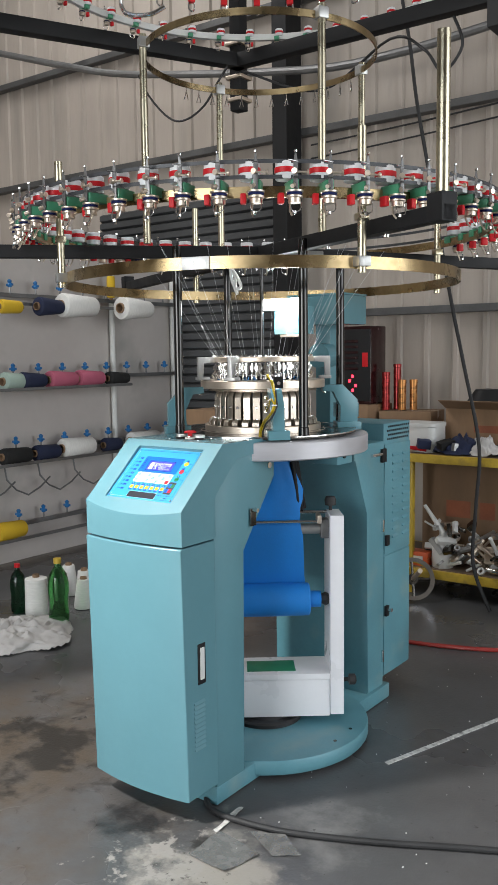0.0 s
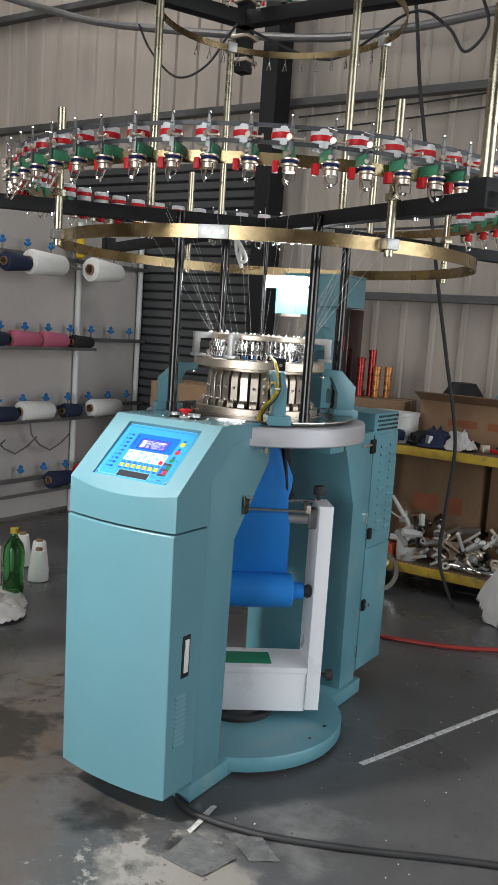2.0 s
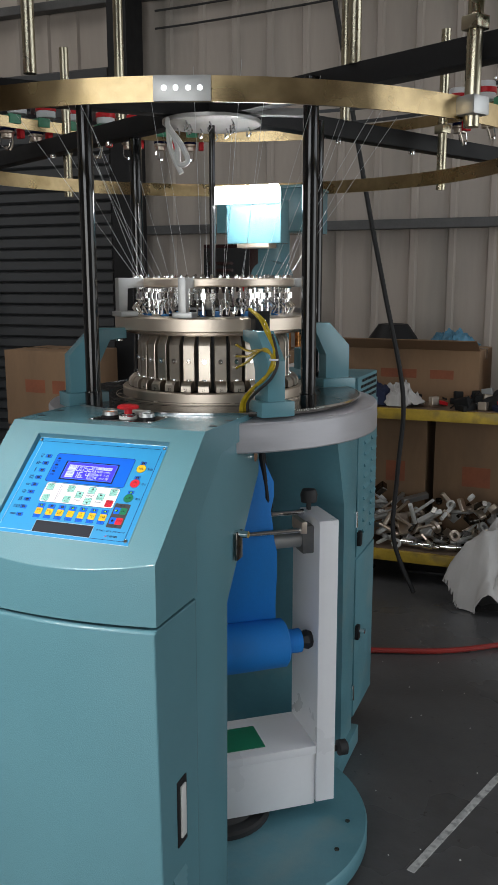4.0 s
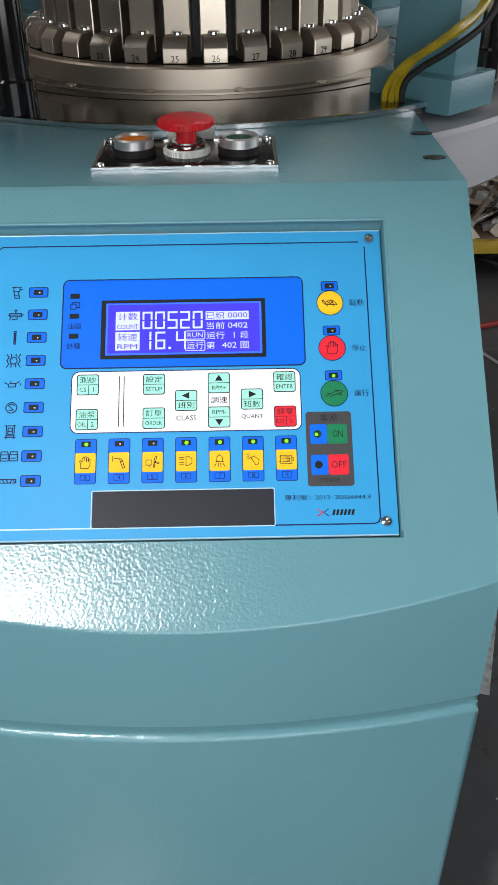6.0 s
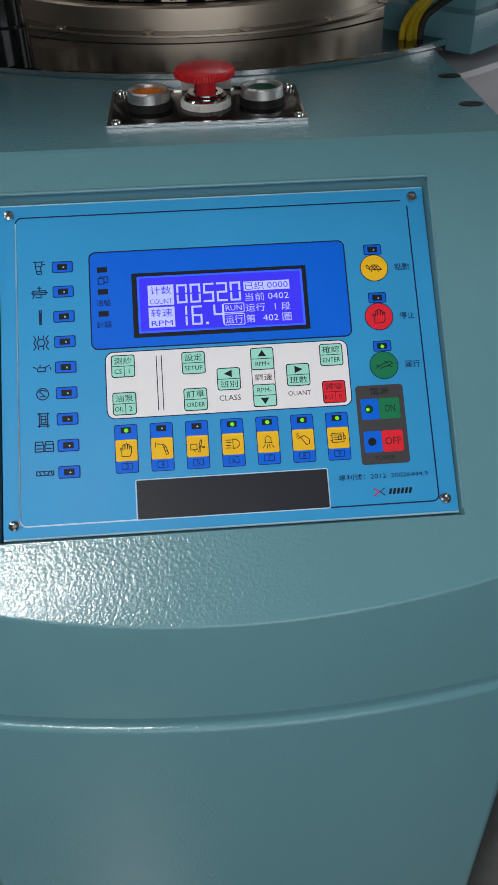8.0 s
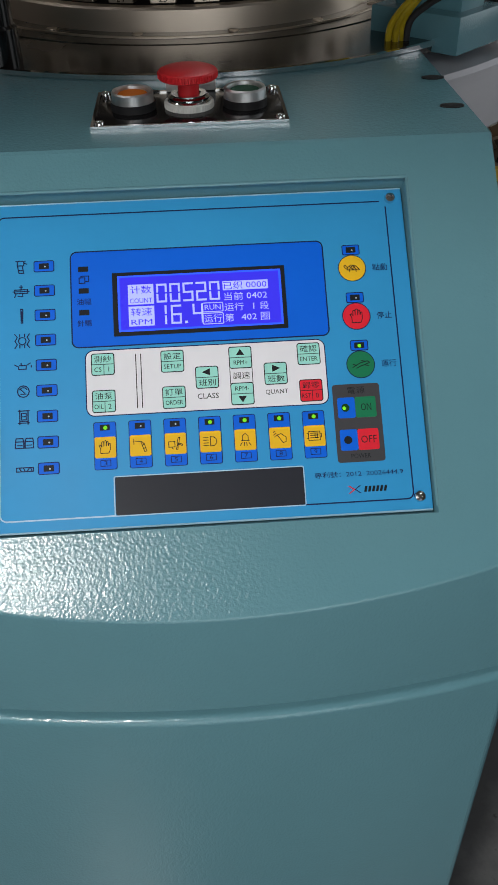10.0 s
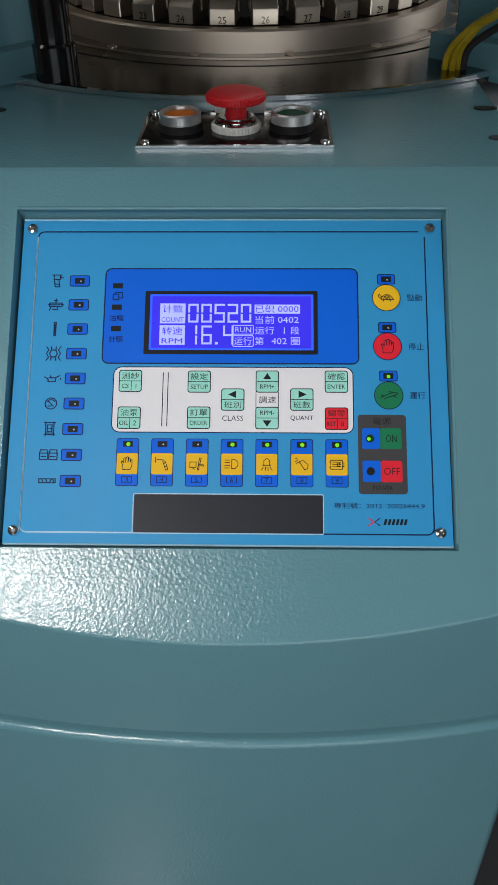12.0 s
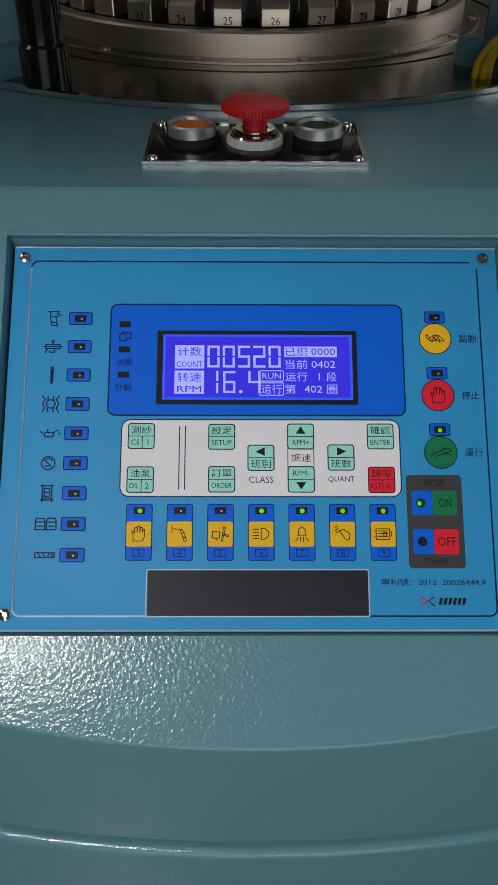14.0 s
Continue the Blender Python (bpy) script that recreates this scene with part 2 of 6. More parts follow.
def rod(a, b, r, segs=12, bm=None, r2=None):
    a, b = Vector(a), Vector(b)
    m = Matrix.Translation(a) @ (b - a).to_track_quat("Z", "Y").to_matrix().to_4x4()
    r2 = r if r2 is None else r2
    return lathe([(0, 0), (r, 0), (r2, (b - a).length), (0, (b - a).length)], segs, bm, m)


def pipe(points, r, segs=8, bm=None, smooth_steps=6, closed=False):
    """A round tube along a smooth curve through the points."""
    pts = [Vector(p) for p in points]
    if smooth_steps > 1 and len(pts) > 2:
        out = []
        n = len(pts)
        for i in range(n if closed else n - 1):
            p0 = pts[(i - 1) % n] if closed or i else pts[0]
            p1, p2 = pts[i], pts[(i + 1) % n]
            p3 = pts[(i + 2) % n] if closed or i + 2 < n else pts[-1]
            for k in range(smooth_steps):
                t = k / smooth_steps
                out.append(0.5 * (2 * p1 + (p2 - p0) * t + (2 * p0 - 5 * p1 + 4 * p2 - p3) * t * t + (3 * p1 - p0 - 3 * p2 + p3) * t ** 3))
        if not closed:
            out.append(pts[-1])
        pts = out
    bm = bm or bmesh.new()
    n, rings, side = len(pts), [], None
    for i, p in enumerate(pts):
        d = (pts[(i + 1) % n] - pts[i - 1]) if closed or 0 < i < n - 1 else (pts[min(i + 1, n - 1)] - pts[max(i - 1, 0)])
        d.normalize()
        if side is None:
            side = d.orthogonal().normalized()
        side = (side - d * side.dot(d)).normalized()
        up = d.cross(side)
        rings.append([bm.verts.new(p + r * (math.cos(2 * math.pi * k / segs) * side + math.sin(2 * math.pi * k / segs) * up)) for k in range(segs)])
    for p, q in list(zip(rings, rings[1:])) + ([(rings[-1], rings[0])] if closed else []):
        for k in range(segs):
            bm.faces.new((p[k], p[(k + 1) % segs], q[(k + 1) % segs], q[k]))
    if not closed:
        bm.faces.new(rings[0][::-1])
        bm.faces.new(rings[-1])
    return bm


def polar(r, deg, z=0.0):
    return Vector((r * math.cos(radians(deg)), r * math.sin(radians(deg)), z))


def spin(deg, r=0.0, z=0.0):
    return Matrix.Rotation(radians(deg), 4, "Z") @ Matrix.Translation((r, 0, z))

# ---- the hall ----
def structure(name, bm, mat, label="", smooth=False):
    ob = part(name, bm, mat, None, label, smooth)
    return tagged(ob, label, "", "", "structure")


HALL = (-7.0, 6.0, -7.0, 3.0, 6.0)  # x0, x1, y0, y1, height
structure("floor", box(-7.3, 6.3, -7.3, 3.3, -0.12, 0), FLOOR, "dark worn concrete floor with oil stains")


def ribbed_wall(x0, x1, y, z0, z1, pitch=0.21):
    """Upright sheet cladding: flat pans with narrow raised ribs, with thickness."""
    bm = bmesh.new()
    xs, pts = x0, []
    while xs < x1 - 0.05:
        pts += [(xs, y), (xs + pitch - 0.05, y), (xs + pitch - 0.04, y - 0.02), (xs + pitch - 0.012, y - 0.02), (xs + pitch - 0.002, y)]
        xs += pitch
    pts += [(x1, y), (x1, y + 0.12), (x0, y + 0.12)]
    return prism(pts, z0, z1, "z", 0, bm)


structure("wall_north", ribbed_wall(-7.0, 6.0, 3.0, 0, 6.0), SHEET, "grey cream ribbed sheet metal wall")
# unseen west, east and south walls close the hall; openings hold fill lamps
structure("wall_west", box(-7.15, -7.0, -7.15, 3.12, 0, 6.0), SHEET, "grey cream sheet metal wall")
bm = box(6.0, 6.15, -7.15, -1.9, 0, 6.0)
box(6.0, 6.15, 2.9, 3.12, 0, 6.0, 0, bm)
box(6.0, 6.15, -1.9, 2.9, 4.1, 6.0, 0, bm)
structure("wall_east", bm, SHEET, "grey cream sheet metal wall, unseen, opened for a fill lamp")
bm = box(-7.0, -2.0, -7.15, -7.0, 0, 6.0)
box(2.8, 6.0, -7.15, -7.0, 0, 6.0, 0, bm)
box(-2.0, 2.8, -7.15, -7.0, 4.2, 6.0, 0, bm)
structure("wall_south", bm, SHEET, "grey cream sheet metal wall, unseen, opened for a fill lamp")
# unseen roof, opened over the added roof fill lamps
bm = box(-7.15, -4.1, -7.15, 3.12, 6.0, 6.1)
for x0, x1 in ((-3.1, 1.9), (2.9, 6.15)):
    box(x0, x1, -7.15, 3.12, 6.0, 6.1, 0, bm)
for x0, x1 in ((-4.1, -3.1), (1.9, 2.9)):
    box(x0, x1, -7.15, -3.0, 6.0, 6.1, 0, bm)
    box(x0, x1, 2.0, 3.12, 6.0, 6.1, 0, bm)
structure("ceiling", bm, ROOF, "grey sheet roof, unseen, opened above two fill lamps")
for z in (1.72, 3.05, 4.0, 5.0):
    structure("purlin", box(-7.0, 6.0, 2.90, 2.975, z - 0.026, z + 0.026, 0.004), PURLIN, "dark steel wall purlin")
structure("wall_column", box(-1.815, -1.69, 2.70, 2.90, 0, 6.0, 0.006), BLACK, "dark steel wall column")
shutter = thing("shutter", "dark grey slatted roller shutter, shut", "shutter", None, "", "structure")
slat = mesh_of(prism([(2.86, 0), (2.835, 0.012), (2.835, 0.055), (2.86, 0.068), (2.88, 0.068), (2.88, 0)], -3.75, -1.90, "x"), "slat", SHUTTER, False)
for i in range(38):
    part("slat", slat, None, shutter, m=Matrix.Translation((0, 0, 0.02 + i * 0.0695)))

# ---- the circular knitting machine ----
machine = thing("knitting_machine", "teal painted circular knitting machine with a steel cylinder and control cabinet", "machine")
BOW = 0.0235


def bow(x, y):
    """How far the cabinet front stands out at x, fading towards the back."""
    k = max(0.0, min(1.0, (-0.50 - y) / 0.14))
    return -BOW * k * (1 - (x / 0.206) ** 2)


def bowed(outline, x0, x1, n=24, bevel=0.0):
    """The (y, z) outline drawn out in x, with its front bowed."""
    bm = bmesh.new()
    rows = []
    for i in range(n + 1):
        x = x0 + (x1 - x0) * i / n
        rows.append([bm.verts.new((x, y + bow(x, y), z)) for y, z in outline])
    m = len(outline)
    for a, b in zip(rows, rows[1:]):
        for k in range(m):
            bm.faces.new((a[k], a[(k + 1) % m], b[(k + 1) % m], b[k]))
    bm.faces.new(rows[0])
    bm.faces.new(rows[-1][::-1])
    if bevel:
        es = [e for r in (rows[0], rows[-1]) for e in bm.edges if e.verts[0] in r and e.verts[1] in r]
        bmesh.ops.bevel(bm, geom=es, offset=bevel, segments=2, affect="EDGES", profile=0.6)
    return bm


# the frame of the control panel: local x along it, y up its slope, z out of it
PANEL_AT = Matrix(((1, 0, 0, 0), (0, 0.75636, -0.65415, -0.587), (0, 0.65415, 0.75636, 1.057), (0, 0, 0, 1)))


def arc(y, z, r, a, b, n):
    """Points of a small rounding in the (y, z) plane."""
    return [(y + r * math.cos(math.radians(a + (b - a) * i / n)), z + r * math.sin(math.radians(a + (b - a) * i / n))) for i in range(n + 1)]


def crisp(ob):
    """Folded sheet: folds stay sharp, the bowed front stays smooth."""
    ob.data.set_sharp_from_angle(angle=math.radians(7))
    return ob


def recessed_hood():
    """The bowed hood with a sunk field for the panel in its slope."""
    slope = [(-0.686 + 0.192 * k, 0.976 + 0.173 * k) for k in (0.078, 0.3, 0.5, 0.7, 0.915)]
    post = [(-0.494, 1.149), (-0.4915, 1.1515), (-0.489, 1.153), (-0.215, 1.153), (-0.215, 1.116), (-0.42, 1.10), (-0.537, 0.99)]

    def line_at(x):
        """The outline at x: a flat slope whose lower edge follows the bowed front."""
        c = -bow(x, -0.70)
        edge = [(-0.537, 0.866), (-0.688 - c, 0.866)] + [(y - c, z - 0.9 * c) for y, z in arc(-0.6845, 0.972, 0.004, 180, 132, 5)]
        return edge + slope + post
    first, last = 8, 12
    xs = sorted(set([-0.206 + 0.401 * i / 28 for i in range(29)] + [-0.1375, 0.1362]))
    bm = bmesh.new()
    rows = [[bm.verts.new((x, y, z)) for y, z in line_at(x)] for x in xs]
    m = len(rows[0])
    i0, i1 = xs.index(-0.1375), xs.index(0.1362)
    for i in range(len(xs) - 1):
        for k in range(m):
            if i0 <= i < i1 and first <= k < last:
                continue
            bm.faces.new((rows[i][k], rows[i][(k + 1) % m], rows[i + 1][(k + 1) % m], rows[i + 1][k]))
    bm.faces.new(rows[0])
    bm.faces.new(rows[-1][::-1])
    rim = [rows[i][first] for i in range(i0, i1)] + [rows[i1][k] for k in range(first, last)] + [rows[i][last] for i in range(i1, i0, -1)] + [rows[i0][k] for k in range(last, first, -1)]
    back = PANEL_AT.inverted()
    sunk = []
    for v in rim:
        q = back @ v.co
        sunk.append(bm.verts.new(PANEL_AT @ Vector((max(-0.1362, min(0.1350, q.x)), max(-0.1058, min(0.1056, q.y)), -0.003))))
    n = len(rim)
    for i in range(n):
        bm.faces.new((rim[i], rim[(i + 1) % n], sunk[(i + 1) % n], sunk[i]))
    return bm


hood = crisp(part("hood", recessed_hood(), TEAL, machine))
# thin beads added so the sunk field's edges catch a highlight
part("field_lip", rod((-0.1372, -0.5106, 1.1342), (0.1360, -0.5106, 1.1342), 0.0013, 10), TEAL, hood)
part("field_lip", rod((0.1364, -0.5110, 1.1338), (0.1358, -0.668, 0.992), 0.0010, 10), TEAL, hood)
for x, y in ((-0.187, -0.362), (0.187, -0.362), (0.184, -0.432), (-0.184, -0.432)):
    part("bolt_slot", lathe([(0, 1.1536), (0.0055, 1.1536), (0.0055, 1.1526)], 14, m=Matrix.Translation((x, y, 0)) @ Matrix.Diagonal((1.6, 1, 1, 1))), BLACK, machine)
# door with a pull handle and louvres on its side
door = part("cabinet_door", bowed([(-0.536, 0.075), (-0.678, 0.075), *arc(-0.6870, 0.8545, 0.0055, 180, 90, 9), (-0.536, 0.8605)], -0.206, 0.195, 28, 0.004), TEAL, machine)
crisp(door)
bm = box(0.193, 0.1975, -0.628, -0.592, 0.428, 0.555, 0.002)
part("handle_plate", bm, BLACK, door)
part("handle_grip", box(0.1955, 0.2005, -0.619, -0.600, 0.443, 0.543, 0.002), PIPE, door, "pale pull handle")
for i in range(11):
    z = 0.225 + i * 0.0145
    bm = prism([(0.194, z), (0.200, z + 0.001), (0.1955, z + 0.009), (0.194, z + 0.009)], -0.648, -0.598, "y", 0)
    part("louvre", bm, TEAL, door)
side = prism([(-0.5355, 0.06), (-0.39, 0.06), (-0.387, 0.80), (-0.205, 1.02), (-0.205, 1.115), (-0.415, 1.115), (-0.5355, 0.995)], -0.192, 0.190, "x", 0.004)
part("cabinet_body", side, TEAL, machine)
part("side_trim", box(0.189, 0.1925, -0.5355, -0.528, 0.87, 1.08, 0.001), TEAL, machine)
part("side_bolt", rod((0.188, -0.235, 1.06), (0.1935, -0.235, 1.06), 0.011, 20), CHROME, machine)
latch = part("side_latch", rod((0.188, -0.34, 0.925), (0.218, -0.34, 0.925), 0.007, 14), CHROME, machine)
part("latch_lever", box(0.194, 0.199, -0.352, -0.322, 0.872, 0.930, 0.002), STEEL_DARK, latch)
# base disc and its feet
part("base_disc", lathe([(0, 0.012), (0.35, 0.012), (0.381, 0.016), (0.385, 0.022), (0.385, 0.060), (0.381, 0.066), (0.12, 0.066), (0.118, 0.064), (0, 0.064)], 128), TEAL_DUSTY, machine)
part("front_foot", prism([(-0.19, -0.54), (0.19, -0.54), (0.19, -0.26), (-0.19, -0.26)], 0.003, 0.062, "z", 0.004), TEAL_DUSTY, machine)
part("back_foot", box(-0.235, 0.235, 0.22, 0.56, 0.003, 0.062, 0.004), TEAL_DUSTY, machine)
for a in (-8, 12):
    part("base_bolt", rod(polar(0.335, a, 0.064), polar(0.335, a, 0.0685), 0.006, 12), STEEL_DARK, machine)
part("turntable", lathe([(0, 0.066), (0.135, 0.066), (0.135, 0.078), (0.128, 0.083), (0, 0.083)], 48), RUBBER, machine)
# bed
part("bed_ring", lathe([(0, 1.075), (0.366, 1.079), (0.379, 1.082), (0.382, 1.085), (0.382, 1.138), (0.379, 1.142), (0.33, 1.142), (0.30, 1.146), (0, 1.146)], 160), RIM, machine, "grey aluminium bed ring")
part("bed_plate", lathe([(0.2, 1.148), (0.339, 1.148), (0.340, 1.1555), (0.338, 1.157), (0.252, 1.157), (0.251, 1.1545), (0.248, 1.1545), (0.247, 1.157), (0.2, 1.157)], 160, closed=True), STEEL_DARK, machine)
# thin bright rings added as the bright lines along plate and step edges
part("plate_lip", lathe([(0.3395, 1.1535), (0.3418, 1.1535), (0.3418, 1.1572), (0.3395, 1.1578)], 160, closed=True), CHROME, machine)
part("step_ring", lathe([(0.2125, 1.1565), (0.2275, 1.1565), (0.2275, 1.1583), (0.2268, 1.1588), (0.2125, 1.1588)], 160, closed=True), STEEL_DARK, machine)
part("step_lip", lathe([(0.2270, 1.1590), (0.2284, 1.1588), (0.2284, 1.1572), (0.2270, 1.1572)], 160, closed=True), STEEL, machine)
for i in range(16):
    part("bed_screw", rod(polar(0.2200, 11 + i * 22.5, 1.158), polar(0.2200, 11 + i * 22.5, 1.1598), 0.0048, 16), STEEL, machine)

# back leg and cupboard
leg = part("back_leg", prism([(0.395, 0.06), (0.53, 0.06), (0.53, 1.075), (0.29, 1.075), (0.29, 1.02), (0.395, 0.80)], -0.22, 0.22, "x", 0.005), TEAL_DUSTY, machine)
cupboard = part("back_cupboard", box(-0.222, 0.218, 0.532, 0.77, 0.092, 1.144, 0.005), TEAL_DUSTY, machine)
for z0, z1 in ((0.097, 0.600), (0.608, 1.06)):
    part("cupboard_door", box(0.2165, 0.2225, 0.536, 0.766, z0, z1, 0.002), TEAL_DUSTY, cupboard)
for y in (0.60, 0.69):
    for i in range(11):
        z = 0.665 + i * 0.034
        part("vent_louvre", prism([(0.2215, z), (0.229, z + 0.003), (0.2225, z + 0.014), (0.2215, z + 0.014)], y, y + 0.055, "y"), TEAL_DUSTY, cupboard)
for r in range(4):
    for i in range(11):
        y, z = 0.56 + i * 0.018 + (r % 2) * 0.009, 1.075 + r * 0.017
        part("vent_hole", box(0.217, 0.2195, y, y + 0.011, z, z + 0.008), BLACK, cupboard)
for z in (0.185, 0.73):
    part("hinge", box(0.219, 0.228, 0.512, 0.524, z - 0.025, z + 0.025, 0.002), CHROME, cupboard)
for z in (0.665, 0.37):
    lock = part("lock", box(0.222, 0.234, 0.535, 0.560, z - 0.022, z + 0.022, 0.003), BLACK, cupboard)
part("lock_knob", rod((0.222, 0.55, 0.375), (0.25, 0.55, 0.375), 0.008, 14), CHROME, cupboard)
catch = part("catch", box(0.219, 0.232, 0.50, 0.535, 0.99, 1.045, 0.003), BLACK, cupboard)
part("catch_pin", rod((0.225, 0.42, 1.025), (0.225, 0.53, 1.025), 0.007, 12), CHROME, cupboard)
part("junction_box", box(0.10, 0.216, 0.17, 0.28, 1.015, 1.073, 0.004), TEAL_DUSTY, machine)
part("gland", rod((0.216, 0.215, 1.045), (0.223, 0.215, 1.045), 0.008, 14), RUBBER, machine)

# cylinder with its 32 cam plates and numbered cam blocks
cyl = part("cylinder", lathe([(0.2, 1.156), (0.2105, 1.156), (0.212, 1.158), (0.212, 1.1765), (0.2105, 1.1785), (0.199, 1.1785), (0.199, 1.1770), (0.156, 1.1770), (0.156, 1.30), (0.2, 1.30)], 128), STEEL, machine)
cb = bmesh.new()
sec = [(0.157, 1.186), (0.176, 1.186), (0.176, 1.277), (0.166, 1.298), (0.157, 1.298)]
w = 0.0128
la, lb = [cb.verts.new((r, -w, z)) for r, z in sec], [cb.verts.new((r, w, z)) for r, z in sec]
cb.faces.new(la), cb.faces.new(lb[::-1])
for i in range(5):
    cb.faces.new((la[i], lb[i], lb[(i + 1) % 5], la[(i + 1) % 5]))
bmesh.ops.bevel(cb, geom=cb.edges[:], offset=0.0009, segments=1, affect="EDGES")
cam_plate = mesh_of(cb, "cam_plate", STEEL_CAM)
kb = bmesh.new()
sec = [(0.160, 1.1790), (0.198, 1.1790), (0.198, 1.1925), (0.190, 1.201), (0.160, 1.203)]
w = 0.0118
la, lb = [kb.verts.new((r, -w, z)) for r, z in sec], [kb.verts.new((r, w, z)) for r, z in sec]
kb.faces.new(la), kb.faces.new(lb[::-1])
for i in range(5):
    kb.faces.new((la[i], lb[i], lb[(i + 1) % 5], la[(i + 1) % 5]))
bmesh.ops.bevel(kb, geom=kb.edges[:], offset=0.0008, segments=1, affect="EDGES")
cam_block = mesh_of(kb, "cam_block", STEEL_CAM)
screw = mesh_of(lathe([(0.0, 0.0015), (0.0022, 0.0015), (0.0025, 0.003), (0.0050, 0.003), (0.0056, 0.002), (0.0056, -0.002)], 14), "screw", CHROME)
for i in range(32):
    a = -84.4 + i * 11.25
    p = part("cam_plate", cam_plate, None, cyl, m=spin(a))
    k = part("cam_block", cam_block, None, cyl, m=spin(a))
    part("cam_screw", screw, None, cyl, m=spin(a) @ pose(0.1755, 0, 1.243, 0, 90, 0))
    part("block_screw", screw, None, cyl, m=spin(a) @ pose(0.176, 0, 1.2022, 0, 8, 0))
# the gaps' dark is put into the colour: black core and ledge ring
part("cam_core", lathe([(0.15, 1.1775), (0.1985, 1.1775), (0.1985, 1.1783), (0.1605, 1.1788), (0.1605, 1.30), (0.15, 1.30)], 96, closed=True), BLACK, cyl, "black core filling the gaps between the cam plates")
# upper plate and dial with its yarn guides
plate = part("dial_plate", lathe([(0.14, 1.308), (0.222, 1.308), (0.226, 1.310), (0.226, 1.335), (0.222, 1.338), (0.14, 1.338)], 128, closed=True), STEEL, machine)
part("plate_neck", lathe([(0.15, 1.298), (0.182, 1.298), (0.182, 1.309), (0.15, 1.309)], 96, closed=True), STEEL, plate)
dial = part("guide_ring", lathe([(0.150, 1.401), (0.184, 1.401), (0.187, 1.404), (0.187, 1.417), (0.184, 1.420), (0.150, 1.420)], 128, closed=True), STEEL, machine)
gb = bmesh.new()
box(-0.006, 0.004, -0.0028, 0.0028, 1.345, 1.401, 0.0008, gb, 1)
box(-0.004, 0.010, -0.0052, 0.0052, 1.378, 1.392, 0.001, gb, 1)
rod((0.004, 0, 1.372), (0.017, 0.004, 1.360), 0.0022, 6, gb)
rod((0.017, 0.004, 1.360), (0.008, 0.002, 1.345), 0.0016, 6, gb)
guide = mesh_of(gb, "yarn_guide", CHROME)
fb = bmesh.new()
lathe([(0, 1.419), (0.0034, 1.419), (0.0034, 1.424), (0.002, 1.427), (0, 1.4275)], 8, fb)
peg = mesh_of(fb, "guide_nut", CHROME)
rng = random.Random(3)
for i in range(64):
    a = i * 5.625
    part("yarn_guide", guide, None, dial, m=spin(a + rng.uniform(-1, 1), 0.168 + rng.uniform(-0.004, 0.004), rng.uniform(-0.006, 0.0)))
    part("guide_nut", peg, None, dial, m=spin(a, 0.172 + 0.008 * (i % 2)))
part("needle_bed", lathe([(0.10, 1.338), (0.150, 1.338), (0.150, 1.352), (0.10, 1.356)], 96, closed=True), BLACK, machine)
for i in range(32):
    a = i * 11.25 + 4
    part("blue_clip", box(0.150, 0.166, -0.006, 0.006, 1.338, 1.350, 0.002), BLUE_PLASTIC if i % 3 else CHROME, plate, m=spin(a))
ALU = material("cast_aluminium", (0.42, 0.42, 0.41), 0.42, 0.75, vary=0.08, scale=20)
for a in (-81.5, 38.5, 140, 237):
    b = prism([(0.186, 1.4205), (0.248, 1.4205), (0.248, 1.338), (0.228, 1.338), (0.228, 1.400), (0.186, 1.400)], -0.0085, 0.0085, "y", 0.002)
    box(0.208, 0.250, -0.021, 0.021, 1.3385, 1.350, 0.002, b)
    part("ring_bracket", b, ALU, machine, "pale cast aluminium bracket", m=spin(a))
part("sensor_block", box(0.212, 0.246, -0.017, 0.017, 1.312, 1.352, 0.002), BLACK, machine, m=spin(-42))
part("sensor_lens", rod((0.246, 0, 1.330), (0.2485, 0, 1.330), 0.006, 16), CHROME, machine, m=spin(-42))
# four teal legs carrying the upper plate
for a in (-46, 44, 134, 230):
    lg = prism([(0.285, 1.17), (0.352, 1.17), (0.352, 1.258), (0.296, 1.314), (0.222, 1.314), (0.222, 1.290), (0.262, 1.290), (0.290, 1.235)], -0.019, 0.019, "y", 0.002)
    lg2 = part("plate_leg", lg, TEAL, machine, m=spin(a))
    part("leg_foot", box(0.272, 0.362, -0.036, 0.036, 1.1475, 1.178, 0.0025), TEAL, lg2)
    part("leg_pad", rod((0.232, 0, 1.284), (0.232, 0, 1.291), 0.008, 14), CHROME, lg2)
for a in (-118, -30, 60, 150):
    post = part("post", rod(polar(0.325, a, 1.157), polar(0.325, a, 1.80), 0.0155, 24), BLACK_GLOSS, machine)
    part("post_collar", lathe([(0.0155, 1.157), (0.0178, 1.157), (0.0178, 1.184), (0.0155, 1.186)], 24, m=Matrix.Translation(polar(0.325, a))), BLACK_GLOSS, post)
part("centre_rod", rod((0, 0, 1.34), (0, 0, 1.80), 0.007, 16), BLACK_GLOSS, machine)
part("fabric_hub", lathe([(0, 1.385), (0.05, 1.385), (0.05, 1.34), (0.10, 1.338)], 32), STEEL_DARK, machine)
eye_plate = part("yarn_eye_plate", lathe([(0, 1.755), (0.108, 1.755), (0.110, 1.757), (0.110, 1.764), (0, 1.766)], 64), ALU, machine, "pale round yarn plate under the arms")
for i in range(10):
    p = polar(0.085 if i % 2 else 0.05, i * 36)
    part("eye_hook", pipe([p + Vector((0, 0, 1.756)), p + Vector((0.004, 0.003, 1.742)), p + Vector((-0.004, 0.002, 1.735)), p + Vector((-0.003, 0, 1.744))], 0.0018, 6), CHROME, eye_plate)
